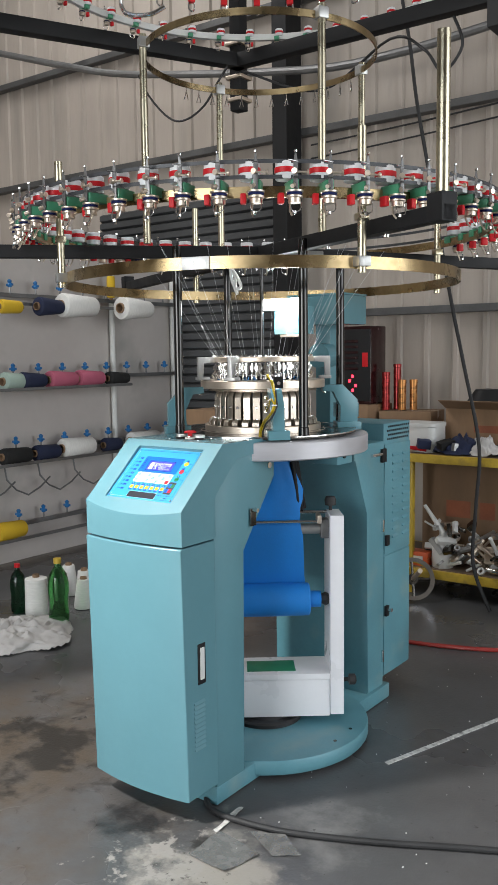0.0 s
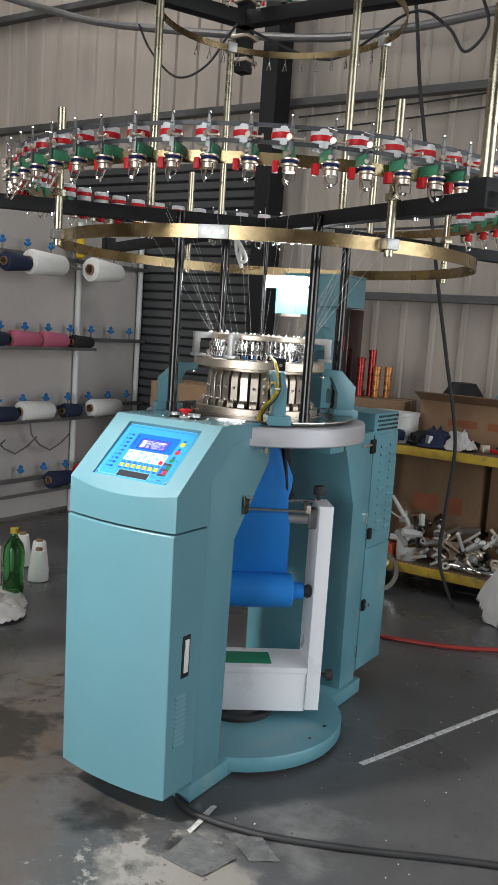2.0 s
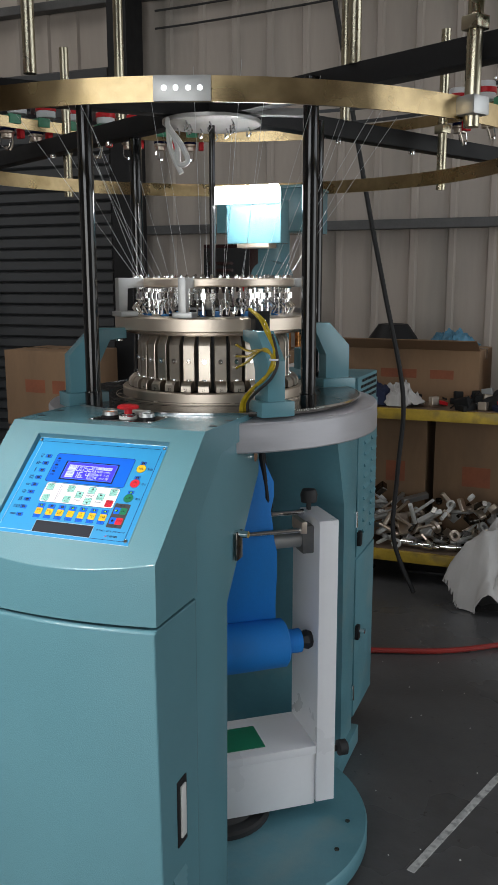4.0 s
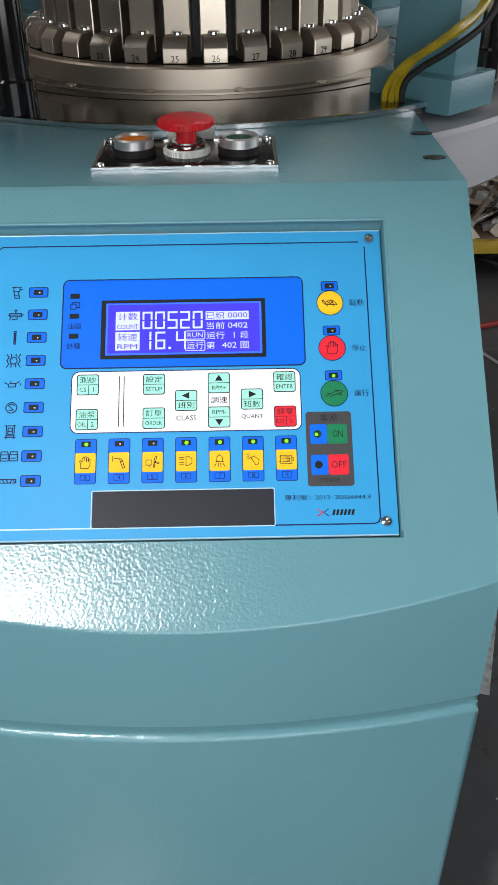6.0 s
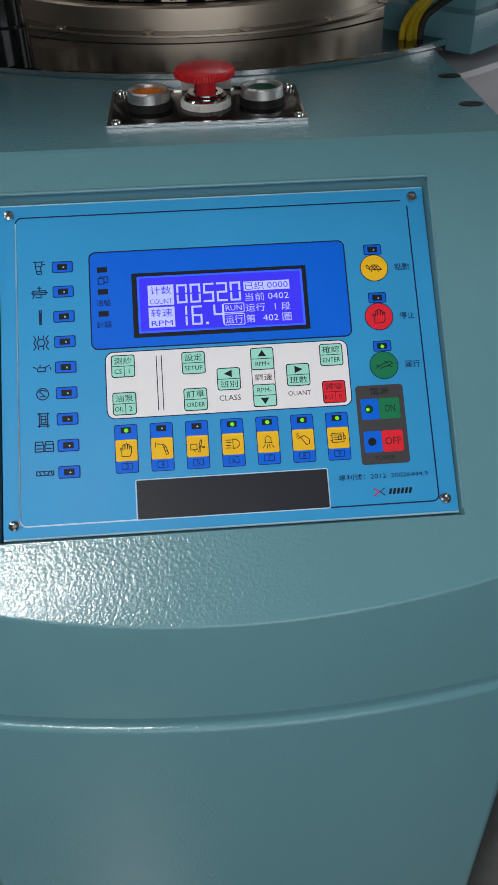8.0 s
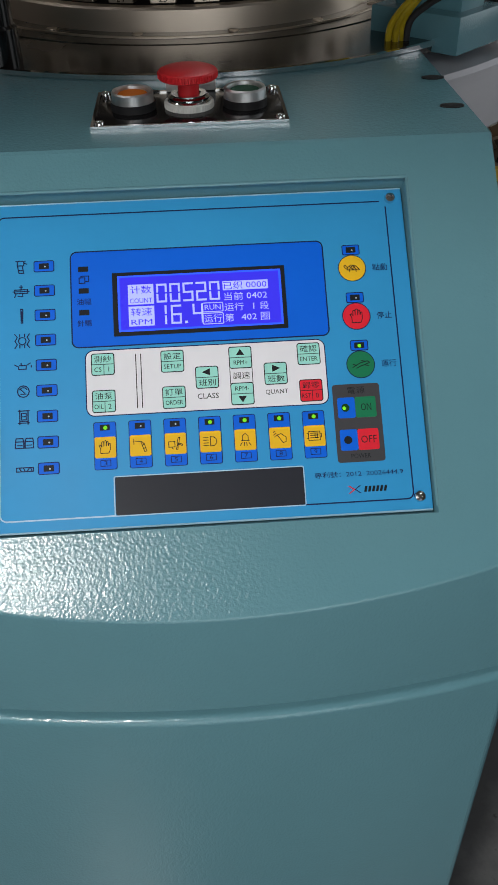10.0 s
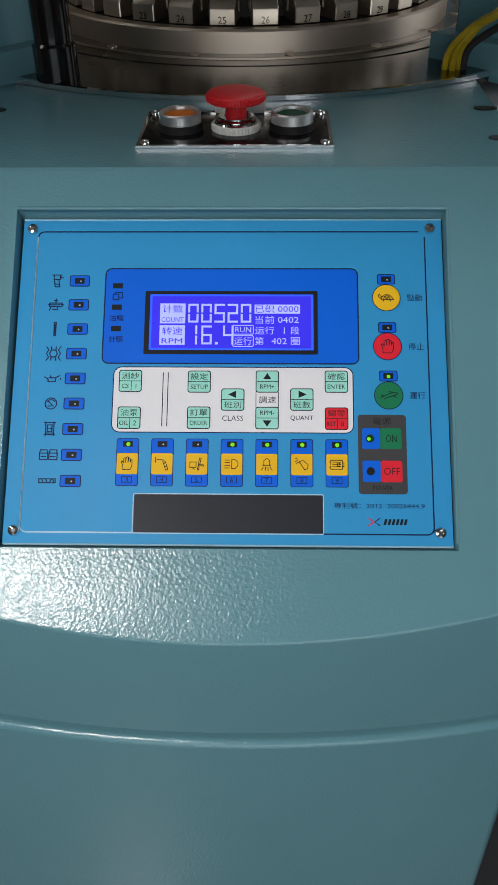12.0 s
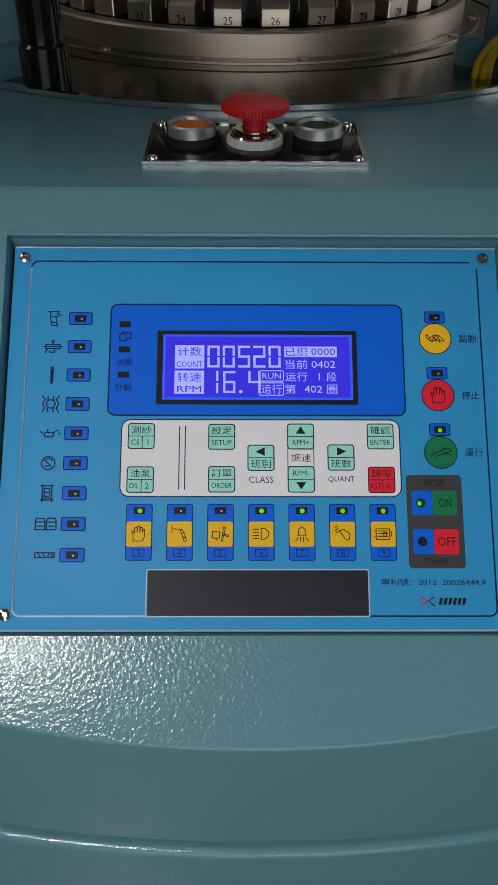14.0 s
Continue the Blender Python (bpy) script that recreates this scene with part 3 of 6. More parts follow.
part("tied_ribbon", pipe([(-0.06, -0.10, 1.755), (-0.05, -0.115, 1.735), (-0.02, -0.12, 1.70), (-0.005, -0.118, 1.665), (-0.025, -0.12, 1.66), (-0.03, -0.118, 1.70), (-0.05, -0.115, 1.735), (-0.045, -0.117, 1.69), (-0.02, -0.118, 1.640)], 0.006, 8), PIPE, machine, "white ribbon tied in a loop")
ab = box(0.02, 0.19, -0.012, 0.012, 1.770, 1.786, 0.002)
part("lamp_arm", ab, ALU, machine, m=Matrix.Translation((0.05, -0.02, 0)) @ spin(28))
# lamp over the cylinder with its teal yarn stop box behind
GLOW = material("lamp_glow", (1, 1, 1), 0.5, vary=0.0, emit=45.0)
lamp = part("work_lamp", box(0.012, 0.138, 0.036, 0.062, 1.592, 1.622, 0.004), WHITE, machine)
part("lamp_tube", rod((0.0, 0.020, 1.606), (0.15, 0.020, 1.606), 0.020, 20), GLOW, lamp, "glowing white lamp tube")
part("stop_box", box(0.005, 0.14, 0.07, 0.13, 1.50, 1.60, 0.003), TEAL, machine)
part("stop_box_foot", box(0.03, 0.11, 0.072, 0.128, 1.49, 1.501, 0.002), STEEL, machine)
bx = part("overhead_box", box(-0.17, 0.10, 0.42, 0.60, 1.545, 1.66, 0.004), TEAL, machine)
part("box_lid", box(-0.172, 0.102, 0.418, 0.602, 1.66, 1.668, 0.002), TEAL, bx)
part("box_column", box(-0.07, 0.0, 0.48, 0.56, 1.144, 1.546, 0.004), TEAL, machine)
part("box_motor", rod((-0.02, 0.42, 1.42), (-0.02, 0.50, 1.42), 0.05, 24), TEAL, machine)
part("drive_wheel", lathe([(0, 1.18), (0.05, 1.18), (0.05, 1.235), (0.02, 1.24), (0.02, 1.26), (0, 1.262)], 28, m=Matrix.Translation((0.12, 0.40, 0))), TEAL, machine)
# bundle of yellow oil tubes
OIL = material("yellow_oil_tube", (0.62, 0.46, 0.025), 0.16, vary=0.25, scale=60, coat=0.4)
OIL.node_tree.nodes["Principled BSDF"].inputs["Transmission Weight"].default_value = 0.35
BUNDLE = [(0.178, -0.262, 1.146), (0.178, -0.263, 1.170), (0.190, -0.272, 1.191), (0.213, -0.290, 1.211), (0.239, -0.295, 1.233), (0.251, -0.290, 1.257)]


def along_bundle(a, b, tail):
    """One tube of the bundle, a and b off its middle line, then on along its own tail."""
    pts = [(x + a * (1 - 0.14 * i), y + b, z + a * 0.16 * i * (-1 if i > 4 else 1)) for i, (x, y, z) in enumerate(BUNDLE)]
    return pipe(pts + tail, 0.0029, 8)


for k, (a, b) in enumerate(((-0.0062, 0.0), (0.0, -0.0035), (0.0062, 0.0))):
    end = (0.116, -0.146, 1.280 - 0.0245 * k)
    part("oil_tube", along_bundle(a, b, [(0.243, -0.284, 1.274), (0.226, -0.270, 1.279 + 0.002 * k), (0.197, -0.237, 1.2745 - 0.003 * (k - 1)), (0.158, -0.188, 1.271 - 0.011 * k), end]), OIL, machine, "yellow plastic oil tube" if k == 0 else "")
    part("tube_fitting", rod((0.112, -0.138, 1.280 - 0.0245 * k), (0.1165, -0.147, 1.280 - 0.0245 * k), 0.0042, 12), CHROME, machine)
for a, b in ((-0.0032, 0.0045), (0.0032, 0.0045)):
    part("oil_tube", along_bundle(a, b, [(0.249, -0.281, 1.275), (0.246, -0.275, 1.286), (0.229 + a, -0.260, 1.313), (0.208 + a, -0.240, 1.338), (0.173, -0.215 + a, 1.358)]), OIL, machine)
part("wire", pipe([(0.187, -0.262, 1.148), (0.188, -0.266, 1.172), (0.200, -0.275, 1.187), (0.222, -0.292, 1.205), (0.248, -0.296, 1.228), (0.258, -0.286, 1.257), (0.250, -0.275, 1.285), (0.238, -0.262, 1.31)], 0.0030, 8), RUBBER, machine)
part("tube_tie", lathe([(0.0085, -0.002), (0.0095, 0.0), (0.0085, 0.002)], 16, m=Matrix.Translation((0.2505, -0.287, 1.264))), WHITE, machine)
# push buttons in their plate
PLATE = material("black_gloss_plate", (0.008, 0.008, 0.009), 0.14, vary=0.1, rough_vary=0.04)
PLATE.node_tree.nodes["Principled BSDF"].inputs["Specular IOR Level"].default_value = 0.3
station = part("button_plate", box(-0.066, 0.066, -0.451, -0.374, 1.1535, 1.1545, 0.0004), PLATE, machine)
bm = bmesh.new()
for q in ((-0.0672, 0.0672, -0.4522, -0.4500), (-0.0672, 0.0672, -0.3752, -0.3730), (-0.0672, -0.065, -0.4500, -0.3752), (0.065, 0.0672, -0.4500, -0.3752)):
    box(*q, 1.1532, 1.1549, 0, bm)
part("plate_edge", bm, CHROME, station)
for x in (-0.0615, 0.0615):
    for y in (-0.4465, -0.3785):
        part("plate_screw", screw, None, station, m=pose(x, y, 1.1546) @ Matrix.Scale(0.62, 4))
ORANGE = material("orange_button", (0.72, 0.19, 0.02), 0.4, vary=0.1)
DKGREEN = material("dark_green_button", (0.004, 0.055, 0.026), 0.4, vary=0.1)
for mt in (ORANGE, DKGREEN):
    mt.node_tree.nodes["Principled BSDF"].inputs["Specular IOR Level"].default_value = 0.08
for x, mt, lb in ((-0.0395, ORANGE, "orange push button"), (0.0395, DKGREEN, "dark green push button")):
    at = Matrix.Translation((x, -0.414, 1.1544))
    bz = part("button_bezel", lathe([(0.0152, 0.0), (0.0152, 0.006), (0.0146, 0.005), (0.0148, 0.0115), (0.0138, 0.0127), (0.0124, 0.012), (0.0118, 0.008)], 40, m=at), material("satin_bezel", (0.68, 0.68, 0.68), 0.42, 1.0, vary=0.05), station)
    part("button_base", lathe([(0.0158, 0), (0.0158, 0.0055), (0.0148, 0.0055)], 40, m=at), BLACK, station)
    part("push_button", lathe([(0, 0.0102), (0.010, 0.0105), (0.0119, 0.0085)], 32, m=at), mt, station, lb)
at = Matrix.Translation((0, -0.414, 1.1544))
part("stop_collar", lathe([(0.0, 0), (0.0155, 0), (0.0155, 0.005), (0.0145, 0.006), (0.0145, 0.0075), (0.0125, 0.0085), (0.0125, 0.0095), (0.0085, 0.0095)], 48, m=at), CHROME, station)
cr = lathe([(0.0150, 0.0), (0.0172, 0.0), (0.0172, 0.0042), (0.0164, 0.0050), (0.0150, 0.0050)], 48, m=at)
for i in range(48):
    p, q = polar(0.0172, i * 7.5, 0.0004), polar(0.0172, i * 7.5, 0.0040)
    rod(at @ p, at @ q, 0.0005, 4, cr)
part("collar_ring", cr, PIPE, station, "pale knurled ring")
part("stop_stem", lathe([(0.0075, 0.008), (0.0075, 0.0195)], 24, m=at), RED, station)
part("stop_button", lathe([(0.0075, 0.0180), (0.013, 0.0184), (0.0195, 0.0194), (0.0203, 0.0202), (0.0203, 0.0240), (0.0197, 0.0250), (0.0165, 0.0262), (0.010, 0.0270), (0.0, 0.0274)], 64, m=at), RED, station, "red mushroom emergency stop button")
rb = bmesh.new()
for i in range(60):
    p, q = polar(0.0205, i * 6, 0.0203), polar(0.0205, i * 6, 0.0239)
    rod(at @ p, at @ q, 0.0005, 4, rb)
part("stop_knurl", rb, RED, station)
part("notch_plate", box(-0.017, 0.020, -0.378, -0.360, 1.1545, 1.164, 0.001), PIPE, station)

# ---- control panel on the hood ----
def ink(name, colour, rough=0.5, emit=0.0):
    m = material(name, colour, rough, vary=0.03, scale=20, fine=200, rough_vary=0.04, emit=emit)
    m.node_tree.nodes["Principled BSDF"].inputs["Specular IOR Level"].default_value = 0.15
    return m


SKY = ink("panel_light_blue", (0.032, 0.275, 0.56), 0.5)
DEEP = ink("panel_blue", (0.001, 0.115, 0.66), 0.5)
NAVY = ink("panel_navy_ink", (0.008, 0.014, 0.07))
PWHITE = ink("panel_white", (0.70, 0.70, 0.74))
MINT = ink("key_mint", (0.30, 0.66, 0.58))
INK = ink("black_ink", (0.01, 0.012, 0.014))
YEL = ink("key_yellow", (0.74, 0.44, 0.015))
PRED = ink("key_red", (0.66, 0.018, 0.035))
PGREEN = ink("key_green", (0.01, 0.17, 0.075))
CHAR = ink("panel_charcoal", (0.022, 0.024, 0.032), 0.4)
LIGHTLINE = ink("panel_pale_line", (0.42, 0.58, 0.70))
LCD = ink("lcd_blue_light", (0.035, 0.028, 0.62), 0.25, 1.25)
LCD_EDGE = ink("lcd_edge_light", (0.03, 0.10, 0.85), 0.25, 1.1)
LCD_ON = ink("lcd_white_light", (0.38, 0.42, 0.95), 0.3, 0.95)
LED_ON = ink("green_led_light", (0.16, 0.55, 0.02), 0.2, 0.8)
LENS = ink("dark_green_lens", (0.012, 0.055, 0.014), 0.2)
BULB = ink("clear_lamp_bulb", (0.42, 0.45, 0.50), 0.2)
panel = part("control_panel", box(-0.135, 0.1342, -0.1048, 0.1042, -0.0034, 0.0, 0.0006), SKY, machine, "light blue control panel with keys and a lit display", m=PANEL_AT)
MM = 0.001
# paler than the panel: the highlight along its top and bottom edges, painted in
EDGE_GLINT = material("painted_edge_glint", (0.30, 0.50, 0.62), 0.25, vary=0.1)
for v in (0.1044, -0.1050):
    part("panel_edge", rod((-0.1348, v, -0.0008), (0.1340, v, -0.0008), 0.0008, 8), EDGE_GLINT, panel)


def rounded(u0, u1, v0, v1, r, steps=5):
    pts = []
    for cx, cy, a0 in ((u1 - r, v1 - r, 0), (u0 + r, v1 - r, 90), (u0 + r, v0 + r, 180), (u1 - r, v0 + r, 270)):
        for k in range(steps + 1):
            a = radians(a0 + 90 * k / steps)
            pts.append((cx + r * math.cos(a), cy + r * math.sin(a)))
    return pts


def flat(name, u0, u1, v0, v1, h, mat, r=0.0, base=0.0, label=""):
    """A thin plate on the panel, in millimetres: its rectangle, rounding and height over the panel."""
    pts = rounded(u0 * MM, u1 * MM, v0 * MM, v1 * MM, max(r, 0.05) * MM, 5 if r > 0.3 else 1)
    return part(name, prism(pts, base * MM, h * MM, "z"), mat, panel, label)


def disc(name, u, v, r, h, mat, base=0.0):
    return part(name, lathe([(0, base * MM), (r * MM, base * MM), (r * MM, (h - 0.15) * MM), ((r - 0.2) * MM, h * MM), (0, h * MM)], 40, m=Matrix.Translation((u * MM, v * MM, 0))), mat, panel)


def strokes(name, lines, width, h, mat, at=(0, 0), size=1.0):
    """Flat inked lines on the panel, in millimetres."""
    bm = bmesh.new()
    for line in lines:
        pts = [Vector((at[0] + p[0] * size, at[1] + p[1] * size)) for p in line]
        for a, b in zip(pts, pts[1:]):
            d = (b - a)
            if d.length < 1e-6:
                continue
            d.normalize()
            n = Vector((-d.y, d.x)) * width / 2
            e = d * width * 0.4
            q = [a - e + n, b + e + n, b + e - n, a - e - n]
            vs = [bm.verts.new((p.x * MM, p.y * MM, h * MM)) for p in q]
            bm.faces.new(vs[::-1])
            lo2 = [bm.verts.new((p.x * MM, p.y * MM, (h - 0.12) * MM)) for p in q]
            for i in range(4):
                bm.faces.new((lo2[i], vs[i], vs[(i + 1) % 4], lo2[(i + 1) % 4]))
    return part(name, bm, mat, panel, "", False)


TEXT_N = [0]


def lettering(text, u, v, size, mat, h=0.3, width=None, parent=None, m=None, slant=0.0, bold=0.0):
    """Writing on the panel in millimetres: centred at (u, v), capitals size high, squeezed to a width where given."""
    cu = bpy.data.curves.new("text", "FONT")
    cu.body, cu.size, cu.align_x, cu.align_y, cu.resolution_u = text, 1.0, "CENTER", "CENTER", 2
    cu.offset = bold
    cu.shear = slant
    ob = new("tmp", cu)
    me = bpy.data.meshes.new_from_object(ob.evaluated_get(bpy.context.evaluated_depsgraph_get()))
    bpy.data.objects.remove(ob)
    xs, ys = [p.co.x for p in me.vertices], [p.co.y for p in me.vertices]
    if not xs:
        return None
    k = size / max(1e-6, max(ys) - min(ys))
    kx = k if width is None else width / max(1e-6, max(xs) - min(xs))
    cx, cy = (max(xs) + min(xs)) / 2, (max(ys) + min(ys)) / 2
    me.transform(Matrix.Translation((u * MM, v * MM, h * MM)) @ Matrix.Diagonal((kx * MM, k * MM, MM, 1)) @ Matrix.Translation((-cx, -cy, 0)))
    me.materials.clear()
    me.materials.append(mat)
    return part("lettering", me, mat, parent or panel, m=m)


def outline(name, u0, u1, v0, v1, r, w, h, mat):
    pts = rounded(u0, u1, v0, v1, r)
    return strokes(name, [pts + pts[:1]], w, h, mat)


for u, v in ((-128.6, 97.6), (126.4, 97.8), (126.5, -97.0), (-128.4, -97.3)):
    part("panel_screw", lathe([(0, 0.0012), (0.0012, 0.0012), (0.0016, 0.0026), (0.0030, 0.0022), (0.0036, 0.0008), (0.0036, 0)], 24, m=Matrix.Translation((u * MM, v * MM, 0))), CHROME, panel)
strokes("border_line", [rounded(-125, 123, -98, 96, 4)[5:-6] ], 0.8, 0.2, NAVY)
pts = rounded(-125, 123, -98, 96, 4)
strokes("border_line", [[(-125, 90), (-125, -94)], pts[11:18], [(-121, -98), (-57, -98)]], 0.9, 0.28, LIGHTLINE)
strokes("border_line", [[(57, -98), (119, -98)], pts[18:24], [(123, -94), (123, 92)]], 0.8, 0.26, NAVY)
# display
outline("display_border", -80, 80, 7.6, 70.6, 4, 0.8, 0.24, NAVY)
flat("display_panel", -79.6, 79.6, 8.0, 70.2, 0.2, DEEP, 4)
flat("display_bezel", -54.2, 54.6, 13.6, 55.3, 0.6, INK, 0.5)
flat("display_edge", -51, 52, 16.2, 53, 0.75, LCD_EDGE, 0.5)
flat("display_glass", -49.6, 50.6, 17.4, 51.8, 0.85, LCD, 0.5, 0.0, "lit blue liquid crystal display")
H = 0.95
flat("lcd_field", -44.5, -28.5, 33.6, 46.8, H, LCD_ON, 0)
flat("lcd_field", -44.5, -28.5, 19.4, 32.4, H, LCD_ON, 0)
flat("lcd_field", 15, 43.6, 40.2, 46.2, H, LCD_ON, 0)
lettering("计数", -36.5, 43.2, 5.2, LCD, 1.1, 13)
lettering("COUNT", -36.5, 36.0, 3.2, LCD, 1.1, 14)
lettering("转速", -36.5, 28.6, 5.2, LCD, 1.1, 13)
lettering("RPM", -36.5, 22.0, 3.4, LCD, 1.1, 13)
SEG = {"0": "abcdef", "1": "bc", "2": "abged", "4": "fgbc", "5": "afgcd", "6": "afgedc"}


def seven(digit, u, v, w, hh):
    """One seven-segment digit of the display."""
    t, g = 1.25, 0.5
    q = {"a": (u, u + w, v + hh - t, v + hh), "d": (u, u + w, v, v + t), "g": (u, u + w, v + hh / 2 - t / 2, v + hh / 2 + t / 2),
         "f": (u, u + t, v + hh / 2 + g, v + hh), "b": (u + w - t, u + w, v + hh / 2 + g, v + hh), "e": (u, u + t, v, v + hh / 2 - g), "c": (u + w - t, u + w, v, v + hh / 2 - g)}
    bm = bmesh.new()
    for s in SEG[digit]:
        a = q[s]
        box(a[0] * MM, a[1] * MM, a[2] * MM, a[3] * MM, 0.85 * MM, 1.0 * MM, 0, bm)
    part("digit", bm, LCD_ON, panel, "", False)


for i, d in enumerate("00520"):
    seven(d, -26.8 + i * 8.3, 34.2, 6.6, 12.4)
for d, u in (("1", -27.4), ("6", -18.2), ("4", -4.6)):
    seven(d, u, 19.8, 6.6, 12.4)
flat("digit", -9.6, -7.8, 19.8, 21.4, 1.0, LCD_ON)
outline("lcd_frame", 1.6, 14.4, 26.6, 32.4, 0.8, 0.5, H, LCD_ON)
outline("lcd_frame", 1.6, 14.4, 18.6, 25.6, 0.8, 0.5, H, LCD_ON)
lettering("RUN", 8, 29.5, 3.4, LCD_ON, H, 10)
lettering("运行", 8, 22.1, 5.2, LCD_ON, H, 11)
for s, u, v, w, mt in (("已织", 21.5, 43.2, 12, LCD), ("0000", 36.2, 43.2, 13, LCD), ("当前", 21.5, 36.0, 12, LCD_ON), ("0402", 36.2, 36.0, 13, LCD_ON), ("运行", 21.5, 29.0, 12, LCD_ON), ("1", 33.8, 29.0, None, LCD_ON), ("段", 40.4, 29.0, 5.6, LCD_ON), ("第", 18.2, 22.0, 5.6, LCD_ON), ("402", 30.5, 22.0, 9.6, LCD_ON), ("圈", 40.6, 22.0, 5.6, LCD_ON)):
    lettering(s, u, v, 5.2 if ord(s[0]) > 999 else 4.0, mt, 1.1, w)
for v in (58.9, 44.5, 30.2):
    flat("small_lamp", -75.2, -69, v - 1.7, v + 1.7, 0.5, INK)
lettering("油驅", -72, 37.3, 4.2, NAVY, 0.4, 9)
lettering("針驅", -72, 23.2, 4.2, NAVY, 0.4, 9)
strokes("icon", [[(-2, -1.5), (1, -1.5), (1, 1.5), (-2, 1.5), (-2, -1.5)], [(-1, 1.5), (-1, 2.4), (3, 2.4), (3, -0.6), (1, -0.6)]], 0.6, 0.4, NAVY, (-72.4, 51.4), 1.2)
# column of indicator lamps with their signs
ICONS = [
    [[(-3, 4), (3, 4)], [(-2, 4), (-2, 1), (2, 1), (2, 4)], [(2, 2.5), (4, 2)], [(-2, 1), (-1, -4), (2, -4), (1, 1)], [(-1, -2), (1.6, -2.4)]],
    [[(0, 4), (0, 1)], [(-1, 3), (1, 3)], [(-5, 0), (5, 0)], [(-4, 1.2), (4, 1.2), (4, -1.2), (-4, -1.2), (-4, 1.2)], [(-3, -1.2), (-4, -3.6)], [(1, -1.2), (1, -3.4), (-2, -3)]],
    [[(-0.5, 4.5), (0.8, 4.5), (0.6, -4.5), (-0.3, -4.5), (-0.5, 4.5)], [(0.1, 3), (0.1, -3)]],
    [[(2.4 * math.cos(k * 0.785), 2.4 * math.sin(k * 0.785)) for k in range(9)], [(-4.5, 4.5), (-3, 2.4), (-4.4, 0), (-3, -2.4), (-4.5, -4.5)], [(4.5, 4.5), (3, 2.4), (4.4, 0), (3, -2.4), (4.5, -4.5)], [(-1.5, 4.4), (-1.5, 2.6)], [(1.5, 4.4), (1.5, 2.6)], [(-1.5, -4.4), (-1.5, -2.6)], [(1.5, -4.4), (1.5, -2.6)]],
    [[(-5, 1), (-2.5, -0.4), (-2.5, -2), (2, -2), (2.2, 0.4), (-2, 0.4)], [(2.2, 0.4), (4.6, 1.8)], [(-1, 0.4), (-1, 2)], [(5.2, 0.2), (5.2, -0.8)]],
    [[(3.6 * math.cos(k * 0.524), 3.6 * math.sin(k * 0.524)) for k in range(13)], [(2.5 * math.cos(k * 0.524), 2.5 * math.sin(k * 0.524)) for k in range(1, 6)], [(-1.4, 1.2), (0.8, -1)], [(-1.6, -1.6), (1.6, -1.6)]],
    [[(-2.5, 4.4), (-2.5, -4.4)], [(2.5, 4.4), (2.5, -4.4)], [(-3.4, 4), (3.4, 4)], [(-3.4, -3.6), (3.4, -3.6)], [(-1.4, 2.5), (1.4, 2.5), (1.4, -1.6), (-1.4, -1.6), (-1.4, 2.5)], [(-1.4, 0.4), (1.4, 0.4)], [(-2.5, -2.6), (2.5, -2.6)]],
    [[(-5.4, 1), (-5, 3), (-1, 3), (-0.4, 1), (-0.4, -3), (-5.4, -3), (-5.4, 1), (-0.4, 1)], [(5.4, 1), (5, 3), (1, 3), (0.4, 1), (0.4, -3), (5.4, -3), (5.4, 1), (0.4, 1)], [(-4.4, -1.2), (-1.4, -1.2)], [(1.4, -1.2), (4.4, -1.2)]],
    [[(-5, 1.2), (5, 1.2), (5, -1.2), (-5, -1.2), (-5, 1.2)], [(-3.4, 1), (-2.2, -1)], [(-1, 1), (0.2, -1)], [(1.4, -1), (2.6, 1)], [(3.4, 1), (4.2, -1)]],
]


def led(u, v, w=6.2, hh=3.5, lit=False, rim=True):
    if rim:
        outline("lamp_rim", u - w, u + w, v - hh, v + hh, 1.0, 0.5, 0.34, NAVY)
        flat("lamp_field", u - w + 0.2, u + w - 0.2, v - hh + 0.2, v + hh - 0.2, 0.25, DEEP, 1.0)
    flat("lamp_window", u - 3.1, u + 3.1, v - 1.9, v + 1.9, 0.42, INK, 0.2)
    if lit:
        disc("lamp_lens", u - 0.2, v, 1.5, 0.55, LENS)
        disc("lit_lamp", u + 0.1, v - 0.4, 1.15, 0.7, LED_ON)
    else:
        disc("lamp_bulb", u + 0.7, v - 0.3, 0.55, 0.6, BULB)


for i in range(9):
    v = 62.2 - i * 16.15
    led(-96.6 + i * 0.1, v)
    strokes("icon", ICONS[i], 0.62, 0.3, NAVY, (-111.2 + 0.15 * i, v), 1.0)
# white key field
flat("key_field", -72.2, 76.2, -36.4, 5.2, 0.22, PWHITE, 5)
outline("key_field_edge", -72.2, 76.2, -36.4, 5.2, 5, 0.6, 0.24, NAVY)
strokes("field_rule", [[(-41.3, 1.5), (-41.3, -32.5)], [(-38.2, 1.5), (-38.2, -32.5)]], 0.55, 0.3, INK)


